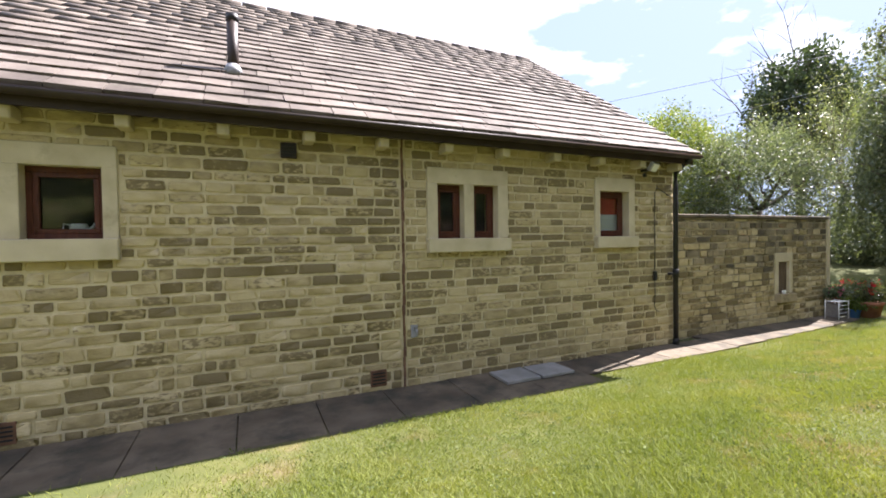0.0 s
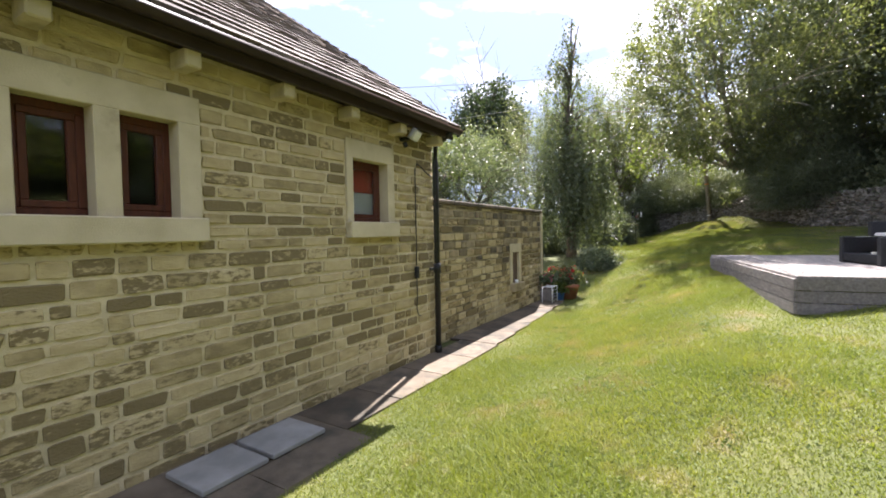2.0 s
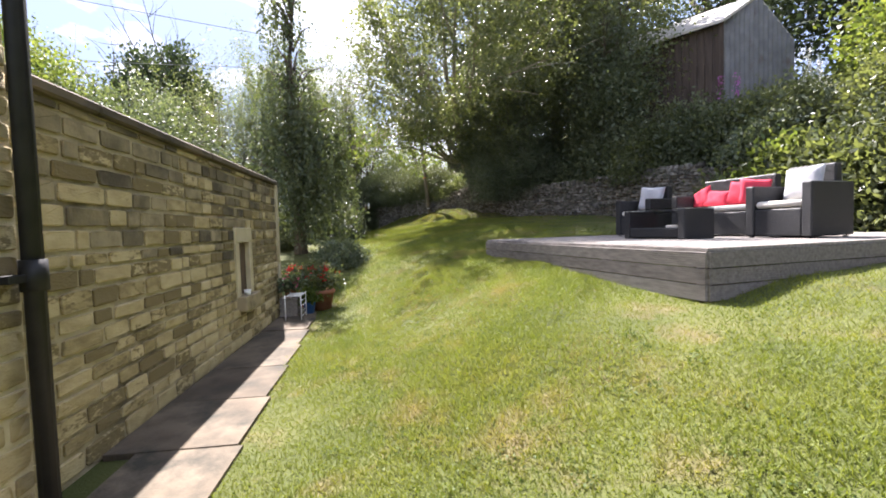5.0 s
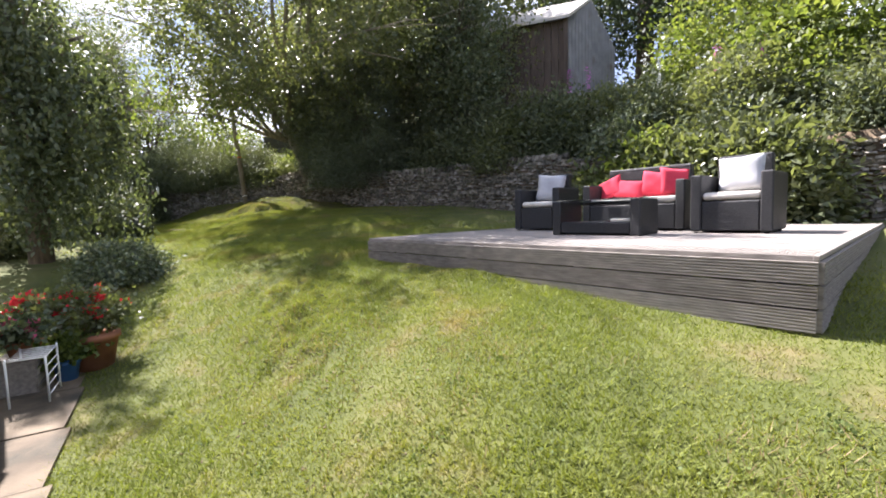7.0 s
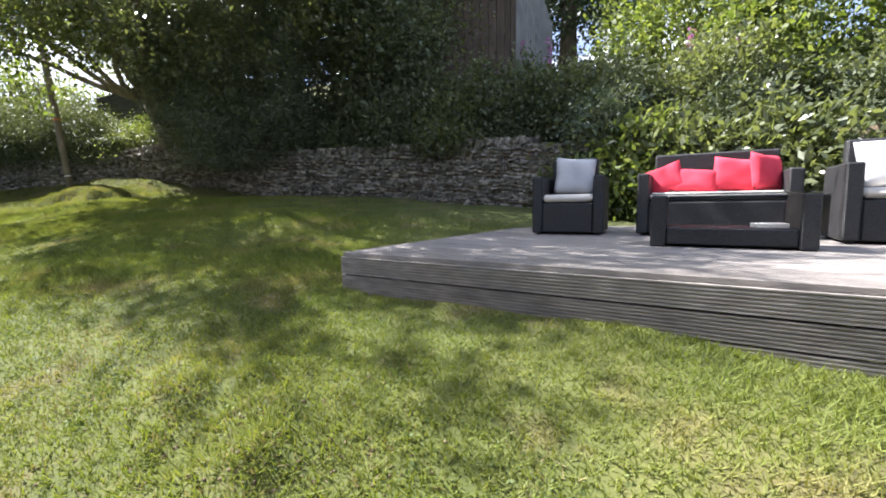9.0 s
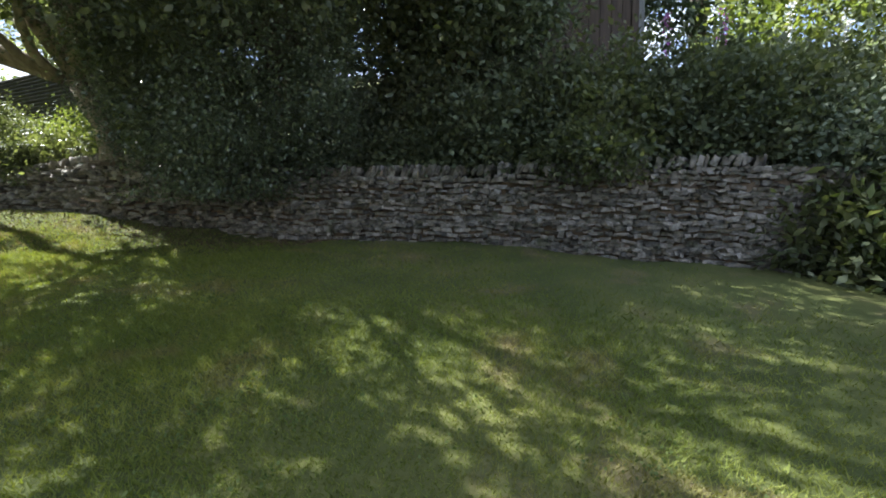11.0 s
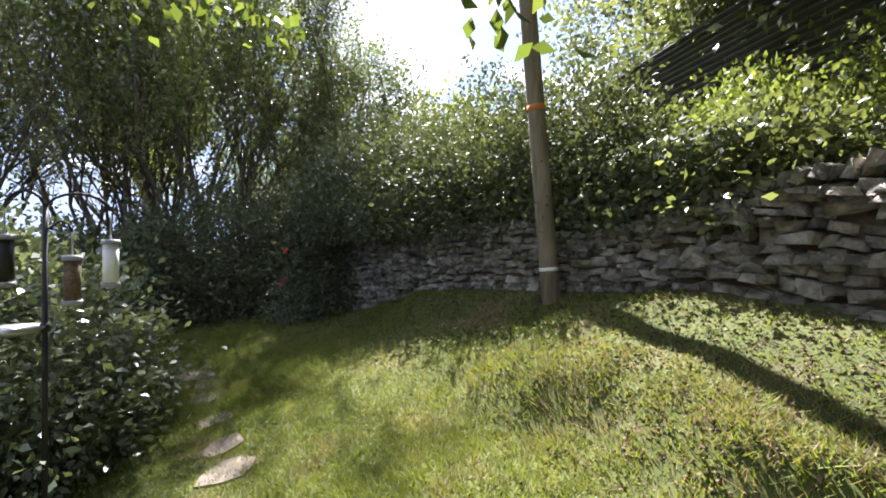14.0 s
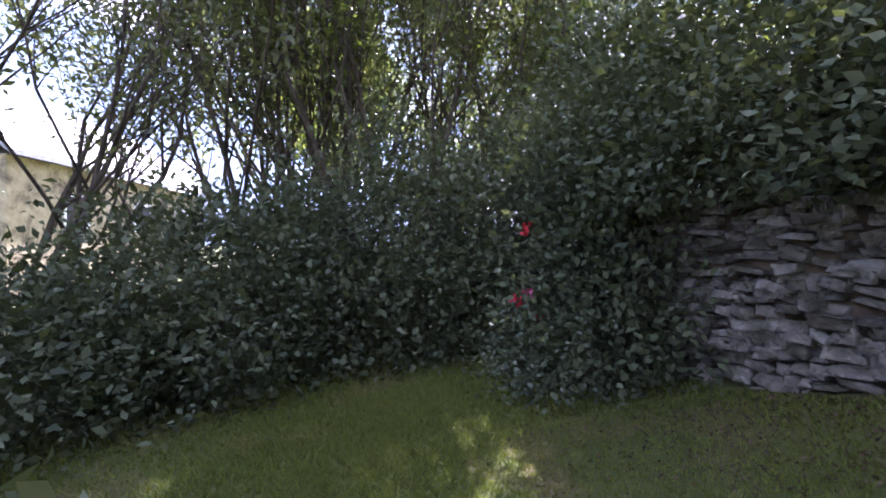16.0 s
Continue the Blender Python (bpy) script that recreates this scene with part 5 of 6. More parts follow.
# foxgloves on the bank
PETALMAUVE = mat("mauve_petal", [(0.3, (0.34, 0.10, 0.36)), (0.7, (0.48, 0.20, 0.48))], scale=8, rough=0.7, bump=0, through_light=0.2)
rf = np.random.default_rng(71)
for k, (x, y) in enumerate([(6.2, -10.9), (7.6, -10.2), (5.2, -11.4), (6.8, -11.3), (8.4, -10.4), (4.4, -11.6)]):
    fg = empty("foxglove", Matrix.Translation(at(x, y, 0.9)))
    hgt = float(rf.uniform(0.7, 1.1))
    tube_part("stem", [(0, 0, -1.0), (0.03, 0, 0), (0.0, 0, hgt)], [0.012, 0.01, 0.004], L_TREE, fg, seg=6)
    sp = np.stack([rf.normal(0, 0.03, 90), rf.normal(0, 0.03, 90), rf.uniform(0.2, 1, 90) * hgt], 1)
    leaf_cloud("flower_spike", sp, 0.055, PETALMAUVE if k % 3 else WHITE, fg, rf, droop=0.6, ratio=0.7)
    tagged(fg, "tall mauve foxglove spike on the bank" if k % 3 else "tall white foxglove spike on the bank", "foxglove", "foxgloves on the bank")

# ---- pots by the end of the path ----
def pot(name, x, y, r, h, material, label, z=None):
    root = empty(name, Matrix.Translation((x, y, gz(x, y) if z is None else z)))
    tube_part("body", [(0, 0, 0), (0, 0, h * 0.85), (0, 0, h * 0.86), (0, 0, h)], [r * 0.72, r, r * 1.1, r * 1.1], material, root, seg=18)
    return tagged(root, label, "plant pot")


def potted(name, x, y, z, r, leafm, seed, label, bloom=None):
    rng = np.random.default_rng(seed)
    root = empty(name, Matrix.Translation((x, y, z)))
    bm = bmesh.new()
    for k in range(5):
        a = k * math.tau / 5
        add_tube(bm, [(0, 0, -0.02), (0.3 * r * math.cos(a), 0.3 * r * math.sin(a), r * 0.5), (0.6 * r * math.cos(a), 0.6 * r * math.sin(a), r)], [0.008, 0.007, 0.004], 5)
    part("stem", bm, BARK, root)
    pts, nrm = clump_points(rng, (0, 0, r * 0.75), (r, r, r * 0.8), 40, 26, 0.07, 0.3, -0.02)
    leaf_cloud("leaves", pts, 0.055, leafm, root, rng, normals=nrm * 0.6, ratio=0.8)
    if bloom:
        for k in range(10):
            p = np.array([rng.normal(0, r * 0.55), rng.normal(0, r * 0.55), r * rng.uniform(0.7, 1.5)])
            leaf_cloud("bloom", p + rng.normal(0, 0.022, (24, 3)), 0.04, bloom, root, rng, ratio=0.9)
    return tagged(root, label, "potted plant")


for i, (x, y, z, r, h, m, bl, lm) in enumerate([
        (5.62, -0.44, None, 0.21, 0.34, TERRA, PETALRED, L_TREE), (5.42, -0.26, None, 0.10, 0.20, BLUEPOT, None, L_BRIGHT),
        (5.92, -0.18, None, 0.20, 0.32, TERRA, PETALRED, L_TREE), (5.30, 0.02, 0.32, 0.09, 0.14, TERRA, PETALPINK, L_PALE), (6.05, 0.12, None, 0.17, 0.3, BLACK, PETALRED, L_TREE)]):
    zb = gz(x, y) if z is None else z
    pot("plant_pot", x, y, r, h, m, ["brown terracotta flower pot", "small blue plastic flower pot", "large terracotta flower pot", "small terracotta pot on a crate", "black flower pot"][i] + " at the path end", zb)
    potted("potted_flowers", x, y, zb + h, r * 1.35, lm, 300 + i, "leafy plant in a pot" if bl is None else "potted geranium with bright red blooms" if bl is PETALRED else "potted plant with pink blooms", bl)
crate = empty("slatted_crate", Matrix.Translation((5.34, 0.03, 0.0)))
for k in range(4):
    for yy in (-0.13, 0.13):
        box_part("slat", (0, yy, 0.045 + 0.075 * k), (0.34, 0.016, 0.062), DECKWOOD, crate, "", 0.002)
for xx in (-0.16, 0.16):
    box_part("end_panel", (xx, 0, 0.155), (0.018, 0.244, 0.30), DECKWOOD, crate, "", 0.002)
box_part("lid", (0, 0, 0.312), (0.36, 0.29, 0.016), DECKWOOD, crate, "", 0.002)
tagged(crate, "small grey slatted timber crate by the wall end", "crate")
stand = empty("wire_plant_stand", Matrix.Translation((5.02, -0.12, 0.0)))
for sx in (-0.2, 0.2):
    for sy in (-0.12, 0.12):
        tube_part("leg", [(sx, sy, 0), (sx, sy, 0.42)], 0.008, WHITE, stand, seg=6)
for k in range(7):
    tube_part("rail", [(-0.2 + k * 0.066, -0.12, 0.40), (-0.2 + k * 0.066, 0.12, 0.40)], 0.005, WHITE, stand, seg=5)
for k in range(5):
    tube_part("rail", [(-0.2, -0.12, 0.08 + 0.08 * k), (0.2, -0.12, 0.08 + 0.08 * k)], 0.005, WHITE, stand, seg=5)
tagged(stand, "small white wire plant stand at the path end", "plant stand")

# ---- bird feeder ----
FD = Vector((0.56, -0.83, 0))
fb = empty("bird_feeder_pole", Matrix.Translation(at(15.79, -0.65)))
tube_part("post", [(0, 0, -0.1), (0, 0, 1.62)], 0.012, BLACK, fb, seg=8)
for s, reach in ((-1, 0.07), (1, 0.125)):
    arc = [FD * (s * reach * (1 - math.cos(a))) + Vector((0, 0, 1.60 + 0.09 * math.sin(a))) for a in np.linspace(0, math.pi * 0.97, 9)]
    tube_part("hook", arc, 0.007, BLACK, fb, seg=6)
tube_part("hook", [FD * d + Vector((0, 0, z)) for d, z in ((0, 1.50), (0.05, 1.55), (0.085, 1.54), (0.10, 1.50))], 0.006, BLACK, fb, seg=6)
tagged(fb, "slim black bird feeder pole with three hooks", "bird feeder pole")
tray = empty("seed_tray", Matrix.Translation(at(15.79, -0.65, 1.02)))
tube_part("dish", [tuple(FD * -0.12), tuple(FD * -0.12 + Vector((0, 0, 0.03)))], [0.10, 0.13], METAL, tray, seg=16)
tube_part("clip", [(0, 0, 0.0), (0, 0, 0.04)], 0.02, BLACK, tray, seg=8)
tagged(tray, "shallow metal seed tray clipped to the feeder pole", "seed tray")
for d, top, lm, lab in ((0.10, 1.50, SEED, "hanging tube feeder full of brown seed"), (0.25, 1.58, WHITE, "hanging pale tube bird feeder"), (-0.14, 1.60, BLACK, "small dark hanging bird feeder")):
    b = Vector((15.79, -0.65, gz(15.79, -0.65) + top - 0.40)) + FD * d
    f = empty("bird_feeder", Matrix.Translation(b))
    tube_part("tube", [(0, 0, 0.06), (0, 0, 0.26)], 0.034, lm, f, seg=14)
    tube_part("lid", [(0, 0, 0.26), (0, 0, 0.285)], [0.046, 0.038], LEAD, f, "grey metal lid", 14)
    tube_part("base", [(0, 0, 0.04), (0, 0, 0.065)], 0.041, LEAD, f, seg=14)
    tube_part("hanger", [(0, 0, 0.28), (0.0, 0, 0.36), (0, 0, 0.41)], 0.004, METAL, f, seg=5)
    tagged(f, lab, "bird feeder", "feeders on the pole")

# stepping stones
STEP = mat("worn_sandstone", [(0.3, (0.12, 0.10, 0.075)), (0.7, (0.21, 0.175, 0.135))], scale=9, rough=0.9, bump=0.4, bump_scale=70)
for i, (x, y) in enumerate([(14.9, -1.9), (15.45, -1.62), (15.78, -1.46), (16.21, -1.31), (16.54, -1.13), (17.0, -0.82), (17.48, -0.5), (17.82, -0.33), (18.05, -0.06), (17.93, 0.26)]):
    bm = bmesh.new()
    rng = random.Random(400 + i)
    big = 1.35 if i > 7 else 1.0
    c = [(0.15 * big * rng.uniform(0.75, 1.2) * math.cos(a), 0.15 * big * rng.uniform(0.75, 1.2) * math.sin(a)) for a in np.linspace(0, math.tau, 11)[:-1]]
    lo, hi = [bm.verts.new((p[0], p[1], -0.06)) for p in c], [bm.verts.new((p[0] * 0.95, p[1] * 0.95, 0.018)) for p in c]
    bm.faces.new(hi), bm.faces.new(lo[::-1])
    for k in range(10):
        bm.faces.new((lo[k], lo[(k + 1) % 10], hi[(k + 1) % 10], hi[k]))
    s = part("stepping_stone", bm, STEP)
    nx, ny = gz(x - 0.15, y) - gz(x + 0.15, y), gz(x, y - 0.15) - gz(x, y + 0.15)
    s.matrix_world = Matrix.Translation((x, y, gz(x, y) - 0.006)) @ Vector((nx, ny, 0.3)).to_track_quat("Z", "Y").to_matrix().to_4x4()
    tagged(s, "worn irregular stepping stone set in the lawn", "stepping stone", "stepping stones")

# ---- grass ----
def tufts(name, centres, per, spread, size, width, material, seed, label):
    """Longer blades in tufts."""
    rng = np.random.default_rng(seed)
    c = np.repeat(np.array(centres), per, 0)
    x, y = (c + rng.normal(0, 1, c.shape) * spread).T
    m = len(x)
    z = ground(x, y)
    h, a = size * rng.uniform(0.4, 1.4, m), rng.uniform(0, math.tau, m)
    w = width * rng.uniform(0.6, 1.3, m)
    ln = rng.normal(0, 0.8, (m, 2)) * h[:, None]
    b0 = np.stack([x - w * np.cos(a), y - w * np.sin(a), z - 0.005], 1)
    b1 = np.stack([x + w * np.cos(a), y + w * np.sin(a), z - 0.005], 1)
    tip = np.stack([x + ln[:, 0], y + ln[:, 1], z + h], 1)
    return tagged(raw_mesh(name, np.stack([b0, b1, tip], 1).reshape(-1, 3), np.arange(3 * m).reshape(m, 3), material), label, "grass", kind="stuff")


def grass(name, n, seed, size, label):
    rng = np.random.default_rng(seed)
    line = np.array([(-6.2, -3.0), (-4.6, -3.4), (-3.2, -3.2), (-1.6, -2.6), (0, -2.2), (2, -2.2), (4, -2.5), (6.5, -3.0), (8.5, -3.3), (11, -3.2), (13, -2.9), (15, -2.4), (17.2, -1.2), (19.2, 0.0), (20.5, 0.6)])
    t = rng.uniform(0, len(line) - 1, n)
    i = np.clip(t.astype(int), 0, len(line) - 2)
    p = line[i] + (line[i + 1] - line[i]) * (t - i)[:, None] + rng.normal(0, 1, (n, 2)) * np.array([1.0, 1.6])
    x, y = p[:, 0], p[:, 1]
    wy = np.interp(x, WALL_X, WALL_Y)
    edge = np.where(x < -2.6, -1.0, np.where(x < 5.3, -0.66 + 0.055 * np.clip(x, 0, 6), np.where(x < 11.5, 0.6, 2.4))) + rng.normal(0, 0.012, n)
    dk = np.linalg.inv(np.array(DECK))
    lx, ly = dk[0, 0] * x + dk[0, 1] * y + dk[0, 3], dk[1, 0] * x + dk[1, 1] * y + dk[1, 3]
    keep = (y < edge) & (y > wy + 0.15) & ~((lx > -0.03) & (lx < DL + 0.03) & (ly < 0.03) & (ly > -DD)) & (x > -11)
    x, y = x[keep], y[keep]
    m = len(x)
    z = ground(x, y)
    tall = 1 + 0.5 * np.sin(1.7 * x) * np.sin(2.1 * y) + 0.5 * np.exp(-(((x - 15.7) / 1.7) ** 2 + ((y - np.interp(x, SCARP_X, SCARP_Y)) / 0.4) ** 2))
    h = size * rng.uniform(0.5, 1.3, m) * tall
    a = rng.uniform(0, math.tau, m)
    w = 0.0024 + 0.0026 * rng.uniform(0, 1, m)
    lean_d = rng.normal(0, 0.85, (m, 2)) * h[:, None]
    b0 = np.stack([x - w * np.cos(a), y - w * np.sin(a), z - 0.004], 1)
    b1 = np.stack([x + w * np.cos(a), y + w * np.sin(a), z - 0.004], 1)
    tip = np.stack([x + lean_d[:, 0], y + lean_d[:, 1], z + h], 1)
    ob = raw_mesh(name, np.stack([b0, b1, tip], 1).reshape(-1, 3), np.arange(3 * m).reshape(m, 3), BLADE)
    return tagged(ob, label, "grass", kind="stuff")


grass("grass", 1000000, 3, 0.031, "short mown sunlit lawn grass with dry patches")
rt = np.random.default_rng(14)
knoll_c = np.stack([rt.normal(15.5, 0.9, 260), rt.normal(0.0, 0.22, 260)], 1)
knoll_c[:, 1] += np.interp(knoll_c[:, 0], SCARP_X, SCARP_Y) - 0.05
edge_c = np.stack([rt.normal(4.6, 1.6, 170), rt.normal(-2.1, 0.32, 170)], 1)
patch_c = np.concatenate([rt.normal(0, 0.22, (26, 2)) + p for p in ((-1.2, -2.6), (0.6, -3.0), (6.4, -3.2), (14.9, -2.9), (16.2, -2.4), (2.4, -2.9), (-3.4, -3.6), (13.2, -3.7))])
tufts("dry_grass", np.concatenate([knoll_c, edge_c, patch_c]), 26, 0.075, 0.036, 0.003, STRAW, 15, "dry straw-coloured grass on the rough banks")
weed_c = np.stack([rt.uniform(-7, 19, 900), rt.uniform(-4.6, -1.0, 900)], 1)
weed_c = weed_c[(weed_c[:, 1] < -1.0) & ~((weed_c[:, 0] > 0.9) & (weed_c[:, 0] < 6.6) & (weed_c[:, 1] < -3.2))]
wp = (weed_c[:, None] + rt.normal(0, 1, (len(weed_c), 34, 2)) * rt.uniform(0.025, 0.085, (len(weed_c), 1, 1))).reshape(-1, 2)
weeds = leaf_cloud("lawn_weeds", np.column_stack([wp, ground(wp[:, 0], wp[:, 1]) + rt.uniform(0.006, 0.026, len(wp))]), 0.018, CLOVER, None, rt, ratio=0.75, normals=np.tile([0.0, 0.0, 0.5], (len(wp), 1)))
tagged(weeds, "dark green clover and broad-leaved weeds in the lawn", "weeds", kind="stuff")
rng = np.random.default_rng(12)
n = 13000
lx = rng.uniform(12.0, 20.0, n)
ly = np.interp(lx, WALL_X, WALL_Y) + 0.1 + np.abs(rng.normal(0, 0.75, n)) * np.interp(lx, [12, 13, 16, 17.6, 20], [0.6, 1.0, 0.8, 1.1, 0.9])
lz = ground(lx, ly) + 0.008
tagged(leaf_cloud("leaf_litter", np.stack([lx, ly, lz], 1), 0.024, DRYLEAF, None, rng, normals=np.tile([0.0, 0.0, 0.0], (n, 1))), "dry brown leaf litter under the tree", "leaf litter", kind="stuff")

# crumbled bare earth on the scarps
def clods(name, centres, seed, lo, hi, label):
    rng = np.random.default_rng(seed)
    m = len(centres)
    oct_v = np.array([(1, 0, 0), (0, 1, 0), (-1, 0, 0), (0, -1, 0), (0, 0, 1), (0, 0, -1)], float)
    oct_f = np.array([(0, 1, 4), (1, 2, 4), (2, 3, 4), (3, 0, 4), (1, 0, 5), (2, 1, 5), (3, 2, 5), (0, 3, 5)])
    c = np.column_stack([centres, ground(centres[:, 0], centres[:, 1])])
    v = oct_v[None] * rng.uniform(0.6, 1.3, (m, 6, 1)) + rng.normal(0, 0.22, (m, 6, 3))
    v = v * rng.uniform(lo, hi, (m, 1, 1)) * np.array([1, 1, 0.55]) + c[:, None]
    f = oct_f[None] + 6 * np.arange(m)[:, None, None]
    return tagged(raw_mesh(name, v.reshape(-1, 3), f.reshape(-1, 3), EARTH), label, "bare earth", kind="stuff")


re_ = np.random.default_rng(51)
k1 = np.stack([re_.normal(15.6, 1.0, 600), np.zeros(600)], 1)
k1[:, 1] = np.interp(k1[:, 0], SCARP_X, SCARP_Y) + 0.07 * np.sin(5.1 * k1[:, 0]) + 0.05 + re_.normal(0, 0.09, 600)
k2 = np.stack([re_.uniform(12.8, 15.4, 700), np.zeros(700)], 1)
k2[:, 1] = np.interp(k2[:, 0], WALL_X, WALL_Y) + 0.25 + np.abs(re_.normal(0, 0.55, 700))
k3 = np.stack([re_.normal(4.4, 1.2, 1300), np.zeros(1300)], 1)
k3[:, 1] = -2.1 - 0.12 * (k3[:, 0] - 4.6) + re_.normal(0, 0.32, 1300)
clods("bare_earth", np.concatenate([k1, k2, k3]), 52, 0.004, 0.016, "crumbled bare brown earth on the worn bank")

# ---- pieces of walls, roof, path ----
stone_meshes = [block_mesh("stone", 500 + k, 0.035, 0.08, 0.0, 0.11) for k in range(8)]


def coursed(x0, x1, z0, z1, holes, yface, seed, hmin=0.095, hmax=0.148, lmin=0.12, lmax=0.43, joint=0.027):
    rng = random.Random(seed)
    items, z = [], z0
    while z < z1 - 0.05:
        h = min(rng.uniform(hmin, hmax), z1 - z)
        x = x0 - rng.uniform(0, 0.2)
        while x < x1:
            w = rng.uniform(lmin, lmax)
            a, b = max(x, x0), min(x + w, x1)
            if x1 - b < 0.1:
                b = x1
            x = b if b == x1 else x + w
            spans = [(a, b)]
            for hx0, hx1, hz0, hz1 in holes:
                if z + h * 0.5 > hz0 and z + h * 0.5 < hz1:
                    nxt = []
                    for p, q in spans:
                        if q <= hx0 or p >= hx1:
                            nxt.append((p, q))
                        else:
                            if p < hx0 - 0.04:
                                nxt.append((p, hx0))
                            if q > hx1 + 0.04:
                                nxt.append((hx1, q))
                    spans = nxt
            for p, q in spans:
                if q - p > 0.05:
                    d = 0.06
                    items.append(Matrix.Translation(((p + q) / 2, yface + d / 2 + rng.uniform(-0.006, 0.004), z + h / 2)) @ Matrix.Diagonal((q - p - joint, d, h - joint, 1)))
            if b == x1:
                break
        z += h
    return items


house_stones = coursed(HX0, HX1, 0.0, 3.10, SURROUNDS + [(-4.86, -4.80, 0, 3.2)], -0.004, 21)
house_stones.sort(key=lambda m: abs(m.translation.x + 3.0))
lay_pieces("stone", stone_meshes, house_stones, STONE, STONE_FAR, wall_house)
garden_stones = coursed(0.06, 5.30, 0.0, 2.18, [(3.33, 3.98, 0.44, 1.47)], GWY - 0.002, 22)
garden_stones.sort(key=lambda m: m.translation.x)
rng = random.Random(5)
soot_meshes = [me.copy() for me in stone_meshes]
for me in soot_meshes:
    me.materials.clear()
dark = [m for m in garden_stones if rng.random() < max(0.0, min(0.75, (m.translation.z - 1.0) * 0.75))]
light = [m for m in garden_stones if m not in dark]
lay_pieces("stone", stone_meshes, light, STONE, STONE_FAR, wall_garden, 200)
lay_pieces("sooty_stone", soot_meshes, dark, SOOT, SOOT, wall_garden, 100)

# flagstones
flag_mesh = [block_mesh("flagstone", 540 + k, 0.006, 0.02, 0.0) for k in range(4)]
for me in flag_mesh:
    me.transform(Matrix.Rotation(radians(-90), 4, "X"))
    me.materials.append(FLAG)
for i, (x, y, w, d, z) in enumerate(FLAGS):
    ob = new("flagstone", flag_mesh[i % 4])
    ob.parent = pavement
    ob.matrix_local = Matrix.Translation((x, y, z - 0.005)) @ Matrix.Diagonal((w, d, 0.05, 1))

# roof tiles
tile_mesh = []
for k in range(5):
    rng = random.Random(560 + k)
    bm = bmesh.new()
    add_box(bm, (0, 0, 0), (1, 1, 1))
    for v in bm.verts:
        v.co += Vector((rng.uniform(-0.01, 0.01), rng.uniform(-0.04, 0.02) if v.co.y < 0 else 0, rng.uniform(-0.12, 0.12)))
    bmesh.ops.triangulate(bm, faces=bm.faces)
    me = bpy.data.meshes.new("roof_tile")
    bm.to_mesh(me)
    bm.free()
    tile_mesh.append(me)
items, rng = [], random.Random(31)
L = math.hypot(RIDGE_Y - EAVE_Y, RIDGE_Z - EAVE_Z)
rows = 22
ex = L / rows
for r in range(rows):
    s = (r + 0.5) * ex - 0.03
    x = HX0 - (0.2 if r % 2 else 0)
    while x < HX1 + 0.13:
        w = min(rng.uniform(0.36, 0.44), HX1 + 0.15 - x)
        if w > 0.06:
            c = Vector((x + w / 2, EAVE_Y + math.cos(slope) * s, EAVE_Z + math.sin(slope) * s)) + Vector((0, -math.sin(slope), math.cos(slope))) * 0.018
            items.append(Matrix.Translation(c) @ Matrix.Rotation(slope - radians(5.0), 4, "X") @ Matrix.Diagonal((w - 0.008, ex * 1.12, 0.038, 1)))
        x += w
items.sort(key=lambda m: m.translation.z + abs(m.translation.x + 5) * 0.3)
lay_pieces("roof_tile", tile_mesh, items, TILE, TILE_FAR, roof)
for k in range(27):
    rt = tube_part("ridge_tile", [(HX0 + 0.45 * k + 0.01, RIDGE_Y, RIDGE_Z - 0.03), (min(HX0 + 0.45 * k + 0.445, HX1 + 0.15), RIDGE_Y, RIDGE_Z - 0.03)], 0.11, TILE, roof, seg=10)

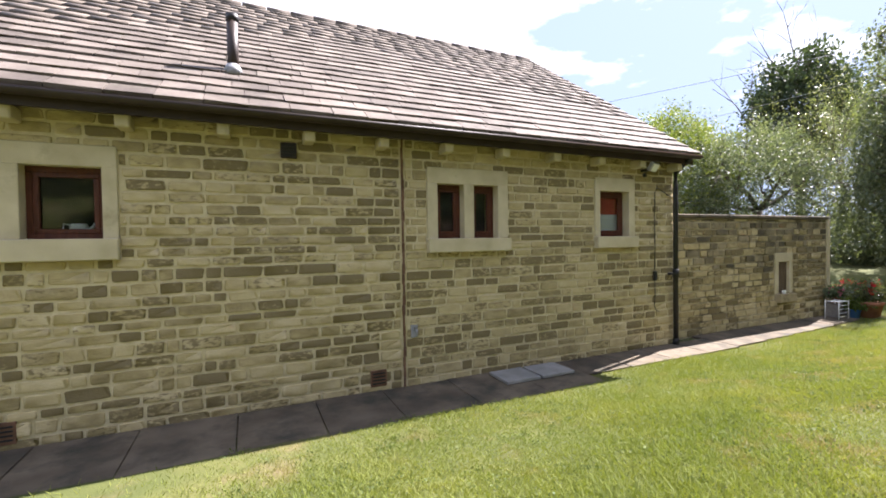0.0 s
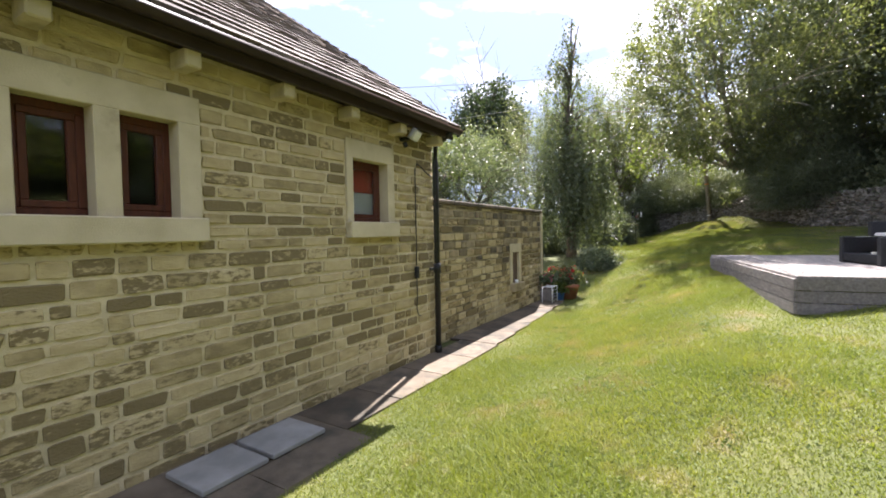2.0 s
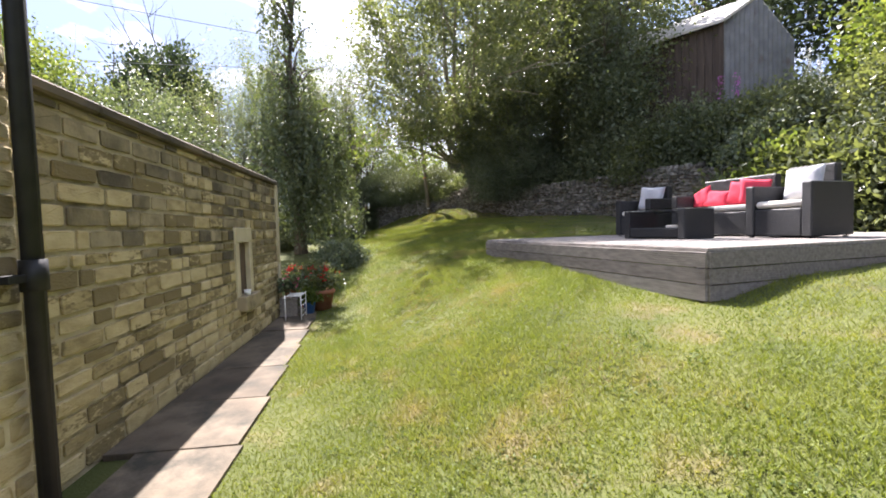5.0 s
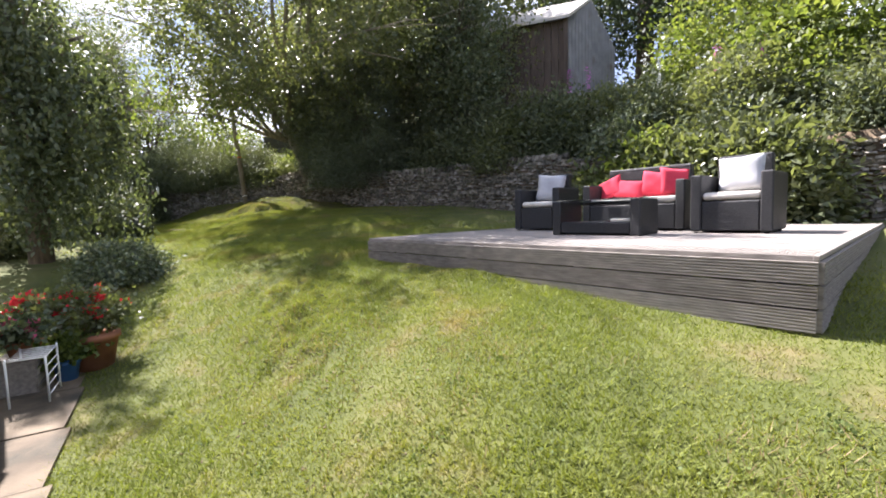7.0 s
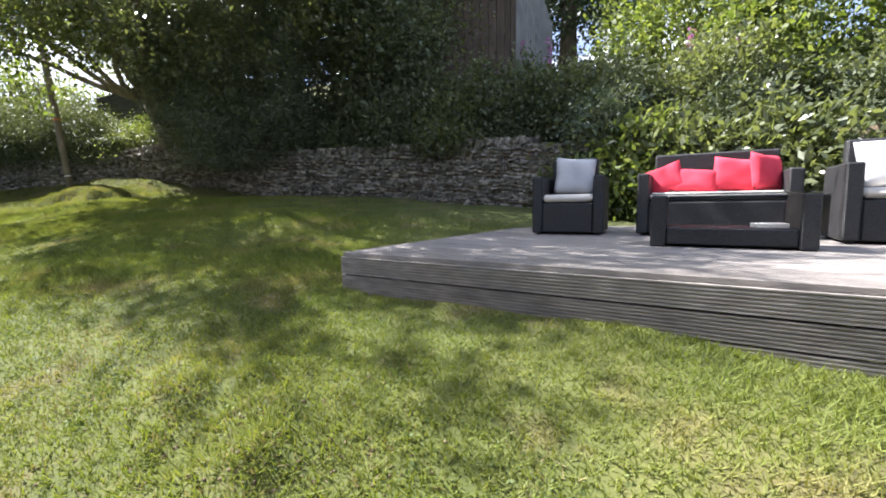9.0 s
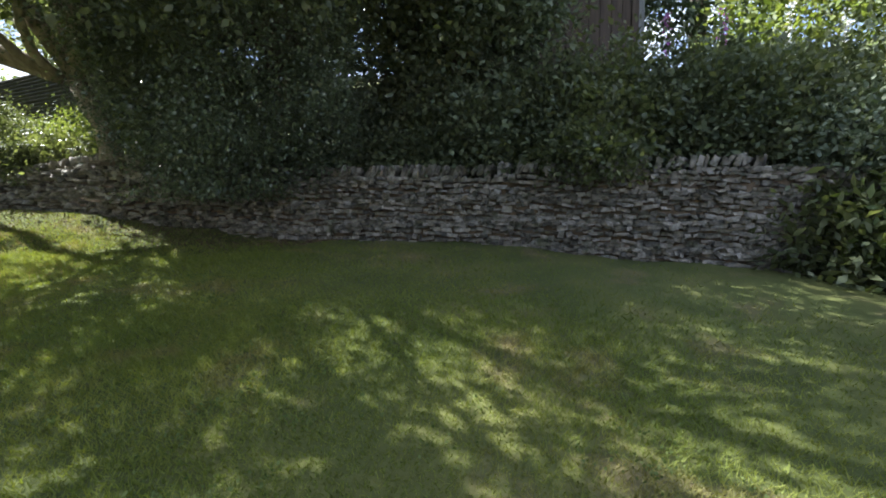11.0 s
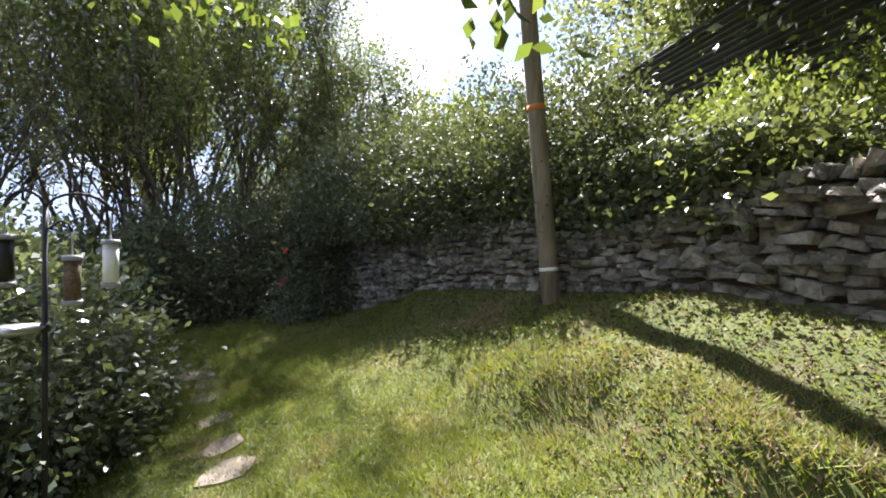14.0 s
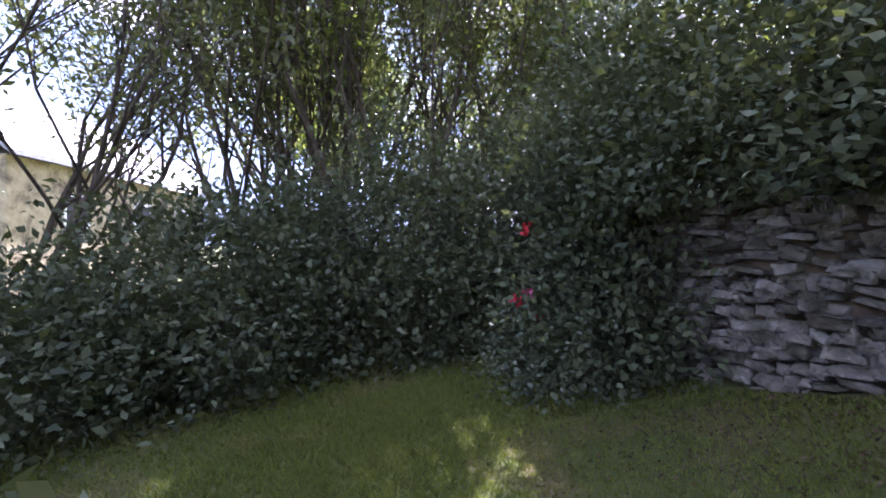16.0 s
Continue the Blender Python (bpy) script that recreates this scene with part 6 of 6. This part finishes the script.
# dry stones
dry_mesh = [block_mesh("wall_stone", 580 + k, 0.14, 0.05, 0.16) for k in range(14)]
seg = np.arange(0.6, 21.2, 0.02)
sy = np.interp(seg, WALL_X, WALL_Y)
arc = np.concatenate([[0], np.cumsum(np.hypot(np.diff(seg), np.diff(sy)))])
items, rng = [], random.Random(77)
for course in range(27):
    s = rng.uniform(0, 0.2)
    while s < arc[-1]:
        w = rng.uniform(0.05, 0.11) if rng.random() < 0.7 else rng.uniform(0.11, 0.19)
        x = float(np.interp(s + w / 2, arc, seg))
        y = float(np.interp(x, WALL_X, WALL_Y))
        yaw = math.atan2(np.interp(x + 0.15, WALL_X, WALL_Y) - np.interp(x - 0.15, WALL_X, WALL_Y), 0.3)
        z = gz(x, y + 0.3) - 0.12 + course * 0.052 + 0.03 * math.sin(x * 1.3 + course) + rng.uniform(-0.012, 0.012)
        top = float(np.interp(x, WALL_X, WALL_T))
        h = rng.uniform(0.034, 0.064)
        if z + h / 2 < top:
            d = 0.26
            items.append(Matrix.Translation((x, y - 0.11 + rng.uniform(-0.035, 0.035) - 0.003 * course, z)) @ Matrix.Rotation(yaw + math.pi, 4, "Z") @ Matrix.Rotation(rng.uniform(-0.2, 0.2), 4, "Y") @ Matrix.Diagonal((w, d * rng.uniform(0.85, 1.2), h * rng.uniform(0.8, 1.35), 1)))
        s += w
s = 6.5
while s < arc[-1] - 4.2:
    w = rng.uniform(0.035, 0.075)
    x = float(np.interp(s, arc, seg))
    y, top = float(np.interp(x, WALL_X, WALL_Y)), float(np.interp(x, WALL_X, WALL_T))
    if rng.random() < 0.86:
        items.append(Matrix.Translation((x, y - 0.17, top + 0.06)) @ Matrix.Rotation(math.pi + rng.uniform(-0.2, 0.2), 4, "Z") @ Matrix.Rotation(rng.uniform(0.1, 0.6), 4, "Y") @ Matrix.Diagonal((w, 0.22, rng.uniform(0.10, 0.19) * (0.65 if x > 14.6 else 1), 1)))
    s += w * 1.5
items.sort(key=lambda m: abs(m.translation.x - 14.5))
lay_pieces("wall_stone", dry_mesh, items, DRYSTONE, DRYSTONE_FAR, wall_dry)
